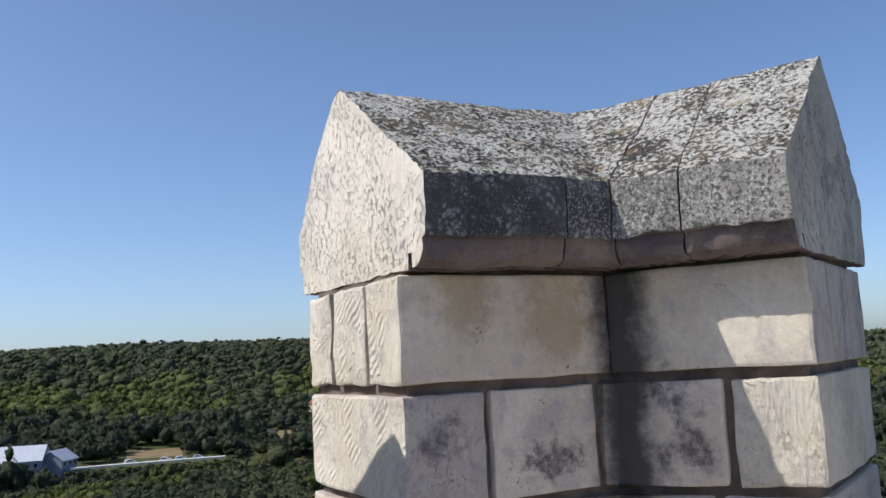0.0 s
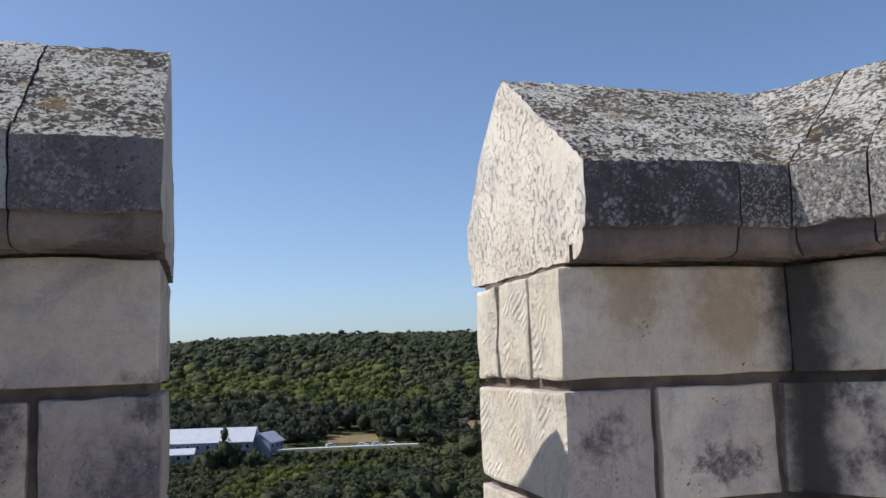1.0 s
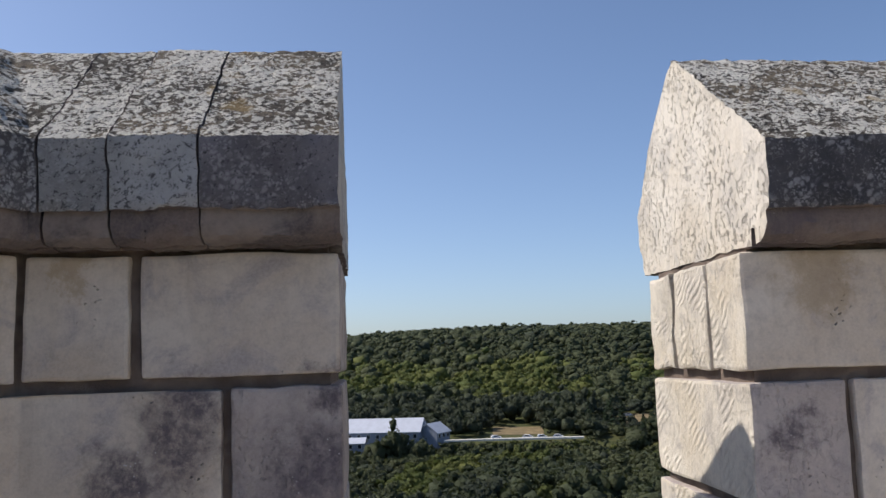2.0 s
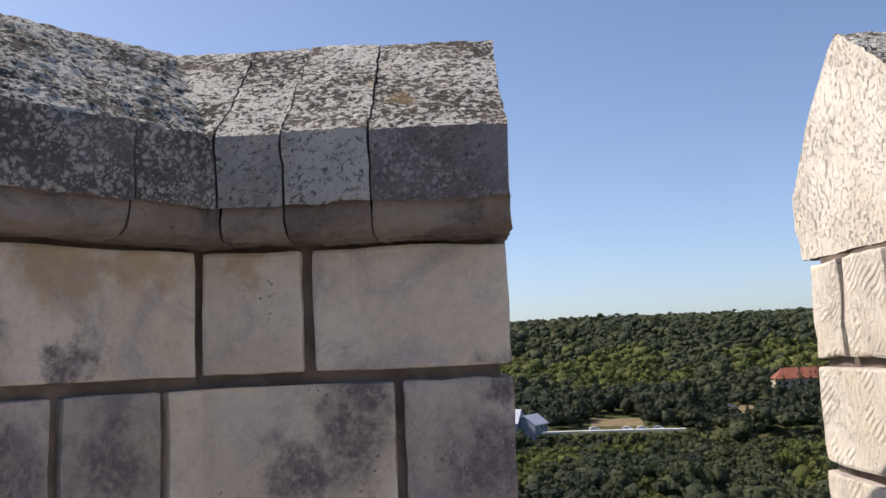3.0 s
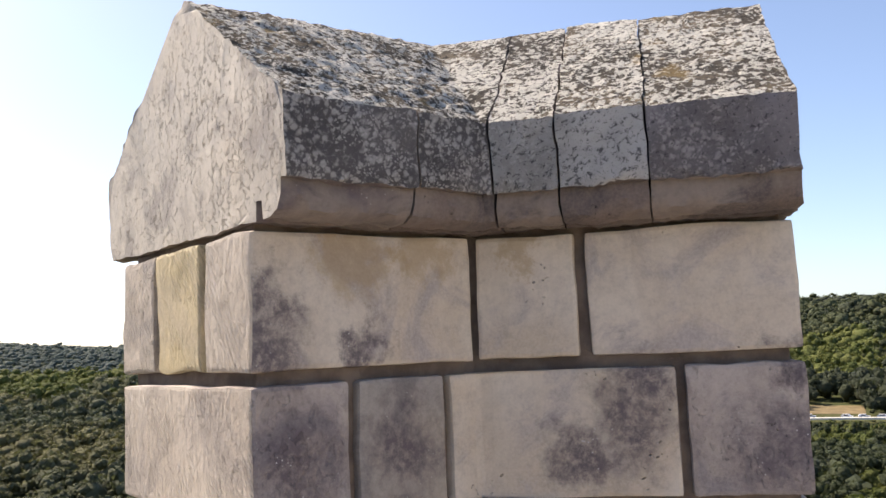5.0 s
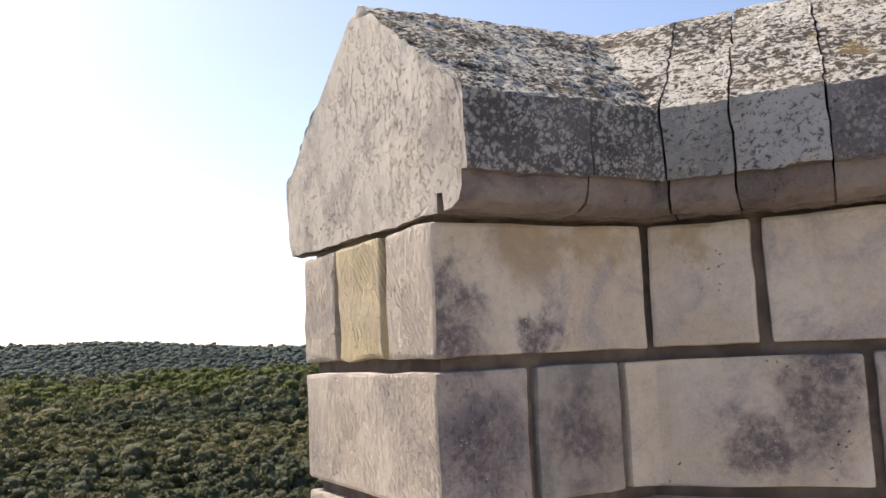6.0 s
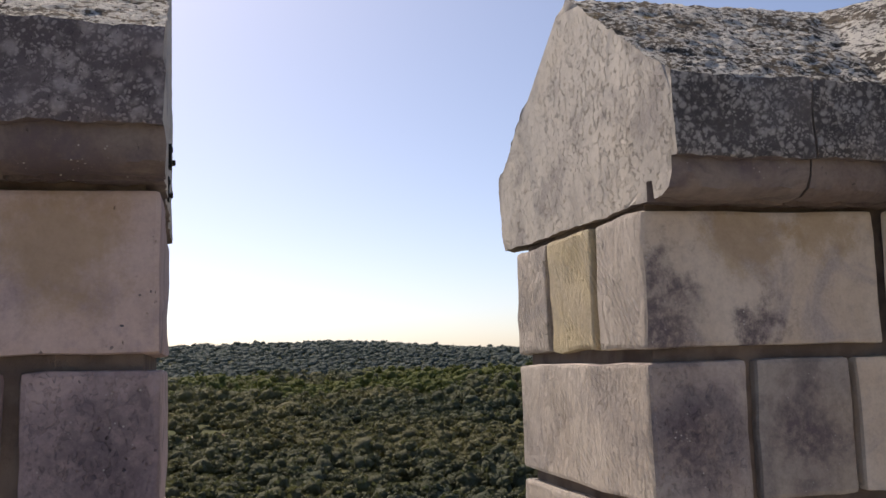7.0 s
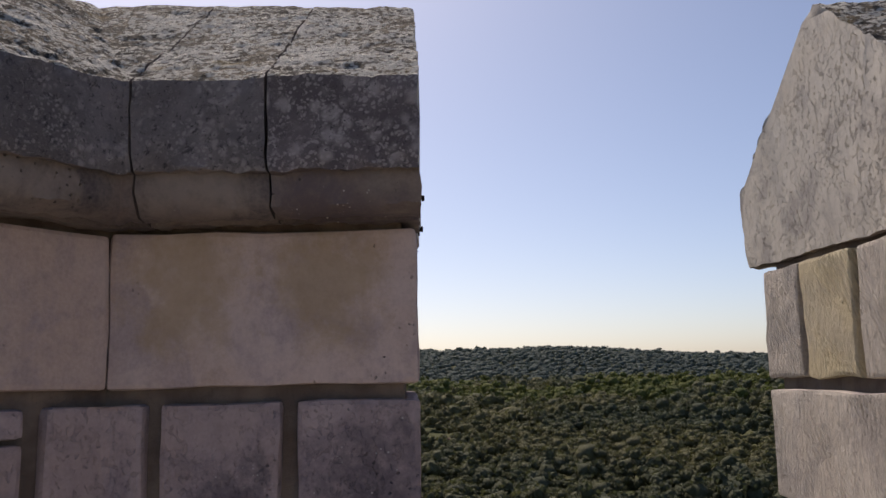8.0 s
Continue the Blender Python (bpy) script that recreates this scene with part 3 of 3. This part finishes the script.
GOLD = (1 + 5 ** 0.5) / 2
ICO = np.array([(-1, GOLD, 0), (1, GOLD, 0), (-1, -GOLD, 0), (1, -GOLD, 0), (0, -1, GOLD), (0, 1, GOLD), (0, -1, -GOLD), (0, 1, -GOLD),
                (GOLD, 0, -1), (GOLD, 0, 1), (-GOLD, 0, -1), (-GOLD, 0, 1)]) / math.hypot(1, GOLD)
bm = bmesh.new()
for p in ICO:
    bm.verts.new(p)
bmesh.ops.convex_hull(bm, input=bm.verts[:])
bm.verts.index_update()
bmesh.ops.recalc_face_normals(bm, faces=bm.faces[:])
SMALL = (np.array([v.co[:] for v in bm.verts]), np.array([[v.index for v in f.verts] for f in bm.faces]))
bm.free()


def crowns(trees, leaf):
    """Uneven crowns: a few boughs of foliage each, and loose leaf clumps round them. Returns points, triangles and four-cornered clumps."""
    pts, tris, quads, at = [], [], [], 0
    for p, s, h, n, near in trees:
        k = int(rng.integers(7, 10)) if near == 2 else int(rng.integers(4, 7)) if near else 2
        hubs = np.clip(rng.normal(size=(k, 3)) * (0.46, 0.46, 0.30), -0.8, 0.62)
        hubs[0] = 0
        girth = rng.uniform(0.17, 0.33, k) * (1.0 if near else 1.3)
        girth[0] = 0.54
        shape = np.array([s, s, h * 0.55])
        foot = np.array(p) + (0, 0, h * 0.42)
        v, f = SMALL
        for hub, gr in zip(hubs, girth):
            bump = rng.uniform(0.62, 1.18, len(v))[:, None]
            pts.append((hub + v * gr * bump) * shape + foot)
            tris.append(f + at)
            at += len(v)
        own = rng.integers(0, k, n)
        g = rng.normal(size=(n, 3))
        g /= np.linalg.norm(g, axis=1)[:, None]
        g[:, 2] = np.where(g[:, 2] < -0.3, -g[:, 2], g[:, 2])
        c = (hubs[own] + g * girth[own][:, None] * rng.uniform(0.9, 1.22, n)[:, None]) * shape + foot
        face = g + 0.5 * rng.normal(size=(n, 3))
        face /= np.linalg.norm(face, axis=1)[:, None]
        u = np.cross(face, rng.normal(size=(n, 3)))
        u /= np.linalg.norm(u, axis=1)[:, None]
        w = np.cross(face, u)
        size = leaf * s * rng.uniform(0.5, 1.2, n)[:, None]
        bend = face * size * 0.35
        quads.append(np.stack([c - u * size, c - w * size * 0.8 - bend, c + u * size, c + w * size * 0.8 - bend], 1))
    return np.concatenate(pts), np.concatenate(tris), np.concatenate(quads)


def stuff(name, made, mat, label, category):
    pts, tris, quads = made
    a, t, q = len(pts), len(tris), len(quads)
    me = bpy.data.meshes.new(name)
    me.vertices.add(a + 4 * q), me.loops.add(3 * t + 4 * q), me.polygons.add(t + q)
    me.vertices.foreach_set("co", np.concatenate([pts, quads.reshape(-1, 3)]).astype(np.float32).ravel())
    me.loops.foreach_set("vertex_index", np.concatenate([tris.ravel(), a + np.arange(4 * q)]).astype(np.int32))
    me.polygons.foreach_set("loop_start", np.concatenate([np.arange(t) * 3, 3 * t + np.arange(q) * 4]).astype(np.int32))
    me.update(calc_edges=True)
    me.polygons.foreach_set("use_smooth", np.ones(t + q, dtype=bool))
    me.materials.append(mat)
    return tagged(new(name, me), label, category, kind="stuff")


def in_view(w):
    return -30 < w < -16 or 5 < w < 36 or 57 < w < 91


groups = {"wood": [], "bright": [], "dark": [], "scrub": [], "ridge": []}
r = 185.0
while r < 1560:
    gap = 6.6 + 4.6 * ease(r, 200, 900) + 4 * ease(r, 1150, 1500)
    w = -60.0
    while w < 150:
        dense = in_view(w)
        step = math.degrees(gap / r) * (1.0 if dense else 2.6)
        rr, ww = r + rng.uniform(-0.45, 0.45) * gap, w + rng.uniform(-0.45, 0.45) * step
        w += step
        if is_clear(rr, ww) or (rr > 1260 and ww < 50) or rr < 60:
            continue
        scrub = ww > 49
        pick = noise.noise((rr / 90, ww / 6, 1.0))
        if scrub:
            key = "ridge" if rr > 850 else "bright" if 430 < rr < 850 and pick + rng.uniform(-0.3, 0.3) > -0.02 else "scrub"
            if rr < 850 and pick + rng.uniform(-0.3, 0.3) < -0.62:
                continue
        elif 366 < rr < 455:
            key = "dark"
        elif 455 <= rr < 720:
            key = "bright" if pick + rng.uniform(-0.14, 0.14) > -0.06 else "wood"
        else:
            key = "wood" if pick + rng.uniform(-0.5, 0.5) > -0.45 else "dark"
            if rr < 343 and pick > 0.25:
                key = "bright"
        s = gap * min(1.2, 0.54 + rng.exponential(0.22)) * (0.85 if scrub and rr < 850 else 1.0)
        h = s * (rng.uniform(1.2, 1.8) if rr < 450 else rng.uniform(1.15, 1.7))
        if key == "dark" and rr < 460:
            s, h = s * 1.15, (15 if rr > 398 else 10) * rng.uniform(0.7, 1.1)
            if 11.5 < ww < 16:
                h *= 0.5
        if 260 < rr < 347:
            h = min(h, 7.0)
            if rr > 318 and 14 < ww < 34:
                h = rng.uniform(11.0, 14.5) if 26.5 < ww < 30.5 and rr > 334 else rng.uniform(5.5, 8.6)
        if 346 <= rr < 356 and 14 < ww < 34:
            s, h = min(s, 3.5), 3.2
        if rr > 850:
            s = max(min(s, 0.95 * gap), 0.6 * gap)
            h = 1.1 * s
        near = (2 if rr < 350 else 1 if rr < 900 else 0) if dense else 0
        n = 150 if rr < 330 else 110 if rr < 430 else 66 if rr < 620 else 28 if rr < 900 else 8
        groups[key].append((spot(rr, ww), s, h, n if dense else 2, near))
    r += gap * 0.8

# low bushes on the bank below the terrace
for k in range(150):
    rr, ww = rng.uniform(347, 354.2), rng.uniform(13.5, 34)
    top = -29.9 - ground(rr, ww)
    groups["wood" if k % 3 else "bright"].append((spot(rr, ww), rng.uniform(2.2, 3.6), max(2.0, top * rng.uniform(0.85, 1.1)), 60, 2))

# taller trees in front of the long hall
for rr, ww, s, h in ((341, 28.6, 5.5, 22.0), (340, 28.9, 4.4, 18.0), (342, 28.2, 4.4, 17.0), (339, 28.3, 3.8, 12.5), (343, 27.5, 3.6, 11.5), (340, 30.3, 4.0, 12.0), (337, 29.6, 3.6, 11.5), (344, 26.6, 3.0, 10.0),
                     (340, 31.4, 3.8, 9.5), (342, 32.2, 4.2, 10.0), (339, 33.0, 4.0, 9.5), (343, 30.0, 3.6, 9.0), (344, 28.0, 3.4, 8.5), (345, 25.6, 3.2, 8.0)):
    groups["wood"].append((spot(rr, ww), s, h, 120, 2))

# Haze is put into the leaf colours: bluer woodland, bluest on the ridge.
LEAF = {
    "wood": (foliage("broadleaf_foliage", (0.070, 0.088, 0.051), (0.104, 0.116, 0.060), 0.02), "dense green broadleaf woodland on the hillside"),
    "bright": (foliage("sunny_foliage", (0.105, 0.132, 0.044), (0.158, 0.170, 0.054), 0.03), "yellow-green young trees on the slope"),
    "dark": (foliage("dark_foliage", (0.054, 0.067, 0.049), (0.076, 0.089, 0.054), 0.03), "dark green trees behind the buildings"),
    "scrub": (foliage("olive_scrub_foliage", (0.100, 0.122, 0.084), (0.190, 0.182, 0.096), 0.012), "olive-green scrub and bushes on the valley side"),
    "ridge": (foliage("haze_blue_ridge_foliage", (0.110, 0.140, 0.126), (0.130, 0.158, 0.138), 0.01), "wooded far ridge tinted blue-green for haze"),
}
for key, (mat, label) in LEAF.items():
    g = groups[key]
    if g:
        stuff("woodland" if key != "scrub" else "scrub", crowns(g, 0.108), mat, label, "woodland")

# ---------------------------------------------------------------- small iron fixings on the shaded merlon's end
IRON = plain("rusty_black_iron", (0.03, 0.026, 0.024), 0.6, 0.4, 40.0, 0.6)


def lathe(bm, at, axis, rings, seg=10):
    """Turns rings of (along, radius) about an axis."""
    axis = Vector(axis).normalized()
    u = axis.orthogonal().normalized()
    v = axis.cross(u)
    rows = []
    for a, rad in rings:
        rows.append([bm.verts.new(Vector(at) + a * axis + rad * (math.cos(k * math.tau / seg) * u + math.sin(k * math.tau / seg) * v)) for k in range(seg)])
    for r0, r1 in zip(rows, rows[1:]):
        for k in range(seg):
            bm.faces.new((r0[k], r0[(k + 1) % seg], r1[(k + 1) % seg], r1[k]))
    bm.faces.new(rows[0][::-1]), bm.faces.new(rows[-1])
    return bm


def slab(bm, centre, ux, uy, uz):
    """A box from its centre and three half-axes."""
    c, ux, uy, uz = Vector(centre), Vector(ux), Vector(uy), Vector(uz)
    v = [bm.verts.new(c + a * ux + b * uy + d * uz) for a in (-1, 1) for b in (-1, 1) for d in (-1, 1)]
    for q in ((0, 1, 3, 2), (4, 6, 7, 5), (0, 4, 5, 1), (2, 3, 7, 6), (0, 2, 6, 4), (1, 5, 7, 3)):
        bm.faces.new([v[k] for k in q])
    return bm


def iron_clamp(b, wing, s, n, z):
    """A small plate with two bolts that stick out of the end of a merlon."""
    p = b.p(wing, s, n)
    way = Vector((*b.d[wing], 0))
    side = Vector((*b.o[wing], 0))
    at = Vector((p.x, p.y, z))
    ob = thing("iron_clamp", at, "small rusty black iron clamp with two bolts on the stone end", "clamp", "iron clamps on the merlon")
    part("plate", slab(bmesh.new(), at + 0.002 * way, 0.003 * way, 0.010 * side, Vector((0, 0, 0.024))), IRON, ob)
    for dz, out in ((0.014, 0.006), (-0.012, 0.011)):
        bm = lathe(bmesh.new(), at + Vector((0, 0, dz)), way, [(0, 0.003), (out - 0.005, 0.003), (out - 0.005, 0.006), (out, 0.006), (out + 0.001, 0.004)], 8)
        part("bolt", bm, IRON, ob)


iron_clamp(BENDS["C"], "R", 0.545, 0.22, 1.972)
iron_clamp(BENDS["C"], "R", 0.541, 0.22, 1.908)

# ---------------------------------------------------------------- buildings in the valley
METAL_ROOF = plain("pale_sheet_metal_roof", (0.50, 0.53, 0.60), 0.5, 0.12, 0.4, 0.0)
# Bluish shade on the hall and annex walls is put into this colour.
RENDERED = plain("blue_shaded_rendered_wall", (0.28, 0.31, 0.37), 0.85, 0.2, 0.5)
TILES = plain("red_tiled_roof", (0.30, 0.105, 0.068), 0.8, 0.45, 0.8)
CREAM = plain("cream_rendered_wall", (0.50, 0.43, 0.33), 0.85, 0.2, 0.5)
PANE = plain("dark_window_glass", (0.03, 0.035, 0.04), 0.1, 0.3, 2.0)
PALE_WALL = plain("pale_concrete", (0.62, 0.60, 0.54), 0.85, 0.2, 0.7)
WHITE = plain("white_car_paint", (0.75, 0.75, 0.76), 0.35, 0.05, 2.0)
RUBBER = plain("black_rubber", (0.02, 0.02, 0.02), 0.8, 0.3, 8.0)
DRY = plain("dry_mown_grass", (0.24, 0.185, 0.10), 0.95, 0.4, 0.35)
TRACK = plain("earth_red_bank", (0.36, 0.25, 0.19), 0.95, 0.4, 0.6)


def axes(yaw, turn):
    """Along (to the right), away and up, for a house seen on a bearing and turned by some degrees."""
    a = radians(yaw + turn)
    return Vector((math.cos(a), math.sin(a), 0)), Vector((-math.sin(a), math.cos(a), 0)), Vector((0, 0, 1))


def house(name, label, r, yaw, turn, base, length, depth, eave, ridge, walls, roofing, bays, floors, hip=0.0):
    at = spot(r, yaw)
    at.z = base
    x, y, z = axes(yaw, turn)
    ob = thing(name, at, label, "house")
    hl, hd = length / 2, depth / 2

    def w(a, b, c):
        return at + a * x + b * y + c * z

    bm = bmesh.new()
    low = [bm.verts.new(w(a, b, -4)) for a, b in ((-hl, -hd), (hl, -hd), (hl, hd), (-hl, hd))]
    up = [bm.verts.new(w(a, b, eave)) for a, b in ((-hl, -hd), (hl, -hd), (hl, hd), (-hl, hd))]
    tip = [bm.verts.new(w(a, 0, ridge - 0.15 if not hip else eave + 0.02)) for a in (-hl, hl)]
    bm.faces.new((low[0], low[1], up[1], up[0])), bm.faces.new((low[2], low[3], up[3], up[2]))
    bm.faces.new((low[1], low[2], up[2], tip[1], up[1])), bm.faces.new((low[3], low[0], up[0], tip[0], up[3]))
    part("wall", bm, walls, ob)
    slope = (ridge - eave) / hd
    over = 0.7
    for sgn in (-1, 1):
        bm = bmesh.new()
        pts = [(-hl - 0.5, sgn * (hd + over), eave - over * slope), (hl + 0.5, sgn * (hd + over), eave - over * slope), (hl + 0.5 - hip, 0, ridge), (-hl - 0.5 + hip, 0, ridge)]
        a = [bm.verts.new(w(*p)) for p in pts]
        c = [bm.verts.new(w(p[0], p[1], p[2] + 0.25)) for p in pts]
        bm.faces.new(a), bm.faces.new(c)
        for k in range(4):
            bm.faces.new((a[k], a[(k + 1) % 4], c[(k + 1) % 4], c[k]))
        roof = part("roof", bm, roofing, ob)
    if hip:
        for sgn in (-1, 1):
            bm = bmesh.new()
            e = sgn * (hl + 0.5)
            pts = [(e, -(hd + over), eave - over * slope), (e, hd + over, eave - over * slope), (e - sgn * hip, 0, ridge)]
            a = [bm.verts.new(w(*p)) for p in pts]
            c = [bm.verts.new(w(p[0], p[1], p[2] + 0.25)) for p in pts]
            bm.faces.new(a), bm.faces.new(c)
            for k in range(3):
                bm.faces.new((a[k], a[(k + 1) % 3], c[(k + 1) % 3], c[k]))
            part("roof", bm, roofing, ob)
    for f in range(floors):
        for k in range(bays):
            cx = -hl + (k + 0.5) * length / bays
            cz = (f + 0.55) * eave / floors
            frame_ob = part("window", slab(bmesh.new(), w(cx, -hd - 0.04, cz), 0.75 * x, 0.05 * y, 0.85 * z), PALE_WALL, ob)
            part("pane", slab(bmesh.new(), w(cx, -hd - 0.10, cz), 0.62 * x, 0.02 * y, 0.72 * z), PANE, frame_ob)
    return ob


house("long_hall", "long pale hall with a light metal gable roof among trees", 366, 29.4, -14, -30.0, 34, 15, 4.2, 8.8, RENDERED, METAL_ROOF, 9, 1)
house("annex", "small pale annex with a light metal gable roof", 363, 26.15, 62, -30.0, 11, 9, 3.4, 6.6, RENDERED, METAL_ROOF, 3, 1)
house("porch_hall", "low pale outbuilding with a light metal roof", 350, 31.6, -8, -31.5, 14, 8, 2.8, 4.4, RENDERED, METAL_ROOF, 4, 1)
house("villa", "two-storey cream villa with a red tiled hip roof", 470, 9.6, 12, -26.0, 30, 13, 10.0, 14.6, CREAM, TILES, 9, 2, 5.0)

# terrace wall below the lawn, white cars on it, and the dry lawns
def strip(name, r, yaw0, yaw1, high, deep, drop, mat, label, category):
    bm = bmesh.new()
    n = 24
    rows = []
    for k in range(n + 1):
        w = yaw0 + (yaw1 - yaw0) * k / n
        ring = []
        for rr, up in ((r, -drop), (r, high), (r + deep, high), (r + deep, -drop)):
            p = spot(rr, w)
            ring.append(bm.verts.new((p.x, p.y, (-30.0 if r < 420 and yaw0 < 40 else p.z) + up)))
        rows.append(ring)
    for a, c in zip(rows, rows[1:]):
        for k in range(4):
            bm.faces.new((a[k], a[(k + 1) % 4], c[(k + 1) % 4], c[k]))
    bm.faces.new(rows[0]), bm.faces.new(rows[-1][::-1])
    return tagged(part(name, bm, mat, None), label, category, kind="structure")


strip("terrace", 355.0, 16.7, 25.5, 0.30, 3.5, 0.35, PALE_WALL, "long pale concrete terrace below the lawn", "terrace")
strip("bank", 330, 80.6, 86.0, 0.9, 1.5, 3.0, TRACK, "reddish earth bank across the scrub slope", "bank")


def lawn(r0, r1, y0, y1):
    verts, faces = [], []
    n, m = 14, 8
    for i in range(n + 1):
        for k in range(m + 1):
            rr, w = r0 + (r1 - r0) * i / n, y0 + (y1 - y0) * k / m
            verts.append(spot(rr, w, 0.25))
    for i in range(n):
        for k in range(m):
            a = i * (m + 1) + k
            faces.append((a, a + 1, a + m + 2, a + m + 1))
    me = bpy.data.meshes.new("lawn")
    me.from_pydata(verts, [], faces)
    me.materials.append(DRY)
    tagged(new("lawn", me), "dry brown mown lawn beside the trees", "lawn", kind="structure")


lawn(378, 408, 19.2, 22.4)
lawn(400, 440, 12.2, 14.6)


def white_car(r, yaw, turn):
    at = spot(r, yaw)
    at.z = ground(r, yaw)
    x, y, z = axes(yaw, turn)
    ob = thing("parked_car", at, "small white parked car on the terrace", "car", "cars on the terrace")
    bm = bmesh.new()
    prof = [(-2.0, 0.35), (2.0, 0.35), (2.05, 0.85), (1.2, 0.95), (0.6, 1.5), (-1.4, 1.52), (-2.0, 0.98)]
    a = [bm.verts.new(at + p * x - 0.85 * y + q * z) for p, q in prof]
    c = [bm.verts.new(at + p * x + 0.85 * y + q * z) for p, q in prof]
    bm.faces.new(a), bm.faces.new(c[::-1])
    for k in range(len(prof)):
        j = (k + 1) % len(prof)
        bm.faces.new((a[k], a[j], c[j], c[k]))
    body = part("body", bm, WHITE, ob)
    part("side_window", slab(bmesh.new(), at - 0.2 * x - 0.86 * y + 1.22 * z, 0.8 * x, 0.015 * y, 0.19 * z), PANE, ob)
    for sx in (-1.25, 1.25):
        for sy_ in (-0.8, 0.8):
            part("wheel", lathe(bmesh.new(), at + sx * x + (sy_ - 0.1) * y + 0.33 * z, y, [(0, 0.33), (0.2, 0.33)], 12), RUBBER, ob)


for rr, w, tt in ((361.5, 22.2, 10), (361.5, 20.2, -15), (361.5, 19.3, 5), (361.5, 18.3, -5), (434, 13.9, 20)):
    white_car(rr, w, tt)


# ---------------------------------------------------------------- conifers by the buildings
BARK = plain("grey_brown_bark", (0.09, 0.07, 0.05), 0.9, 0.4, 2.0)
NEEDLES = foliage("spruce_needles", (0.032, 0.052, 0.030), (0.048, 0.072, 0.038), 0.1)


def spruce(at, high, wide, seed):
    ob = thing("spruce", at, "tall dark green spruce beside the lawn", "tree", "spruces in the valley")
    g = np.random.default_rng(seed)
    bm = lathe(bmesh.new(), at, (0, 0, 1), [(-0.5, 0.3), (0.3 * high, 0.22), (0.97 * high, 0.03)], 7)
    for k in range(10):
        f = g.uniform(0.15, 0.9)
        a = g.uniform(0, math.tau)
        lathe(bm, at + Vector((0, 0, f * high)), (math.cos(a), math.sin(a), -0.15), [(0, 0.07), (wide * (1 - f) * 0.8, 0.015)], 4)
    part("trunk", bm, BARK, ob)
    bm = bmesh.new()
    for k in range(260):
        f = 1 - math.sqrt(g.uniform(0.0, 1)) * 0.93
        a = g.uniform(0, math.tau)
        tier = 0.75 + 0.25 * math.sin(f * 40)
        rad = wide * (1 - f) ** 0.85 * tier * g.uniform(0.55, 1.05)
        c = at + Vector((math.cos(a) * rad, math.sin(a) * rad, f * high))
        out = Vector((math.cos(a), math.sin(a), -0.45)) * (0.45 + 0.6 * (1 - f))
        side = Vector((-math.sin(a), math.cos(a), g.uniform(-0.3, 0.3))) * 0.45
        v = [bm.verts.new(p) for p in (c - out * 0.6, c + side - Vector((0, 0, 0.12)), c + out, c - side - Vector((0, 0, 0.12)))]
        bm.faces.new(v)
    part("crown", bm, NEEDLES, ob)


for k, (rr, w, hh) in enumerate(((400, 18.2, 14), (398, 17.2, 12), (403, 16.3, 13), (396, 15.3, 11), (378, 14.9, 12), (372, 13.0, 9), (366, 12.4, 11), (430, 11.2, 15),
                                 (436, 10.3, 13), (438, 9.3, 16), (432, 8.3, 14), (385, 24.4, 13), (452, 11.6, 19), (449, 8.9, 21), (451, 9.9, 20), (446, 7.6, 19), (455, 10.8, 13), (418, 15.0, 16), (412, 14.3, 12))):
    spruce(spot(rr, w), hh, hh * 0.22, k + 3)
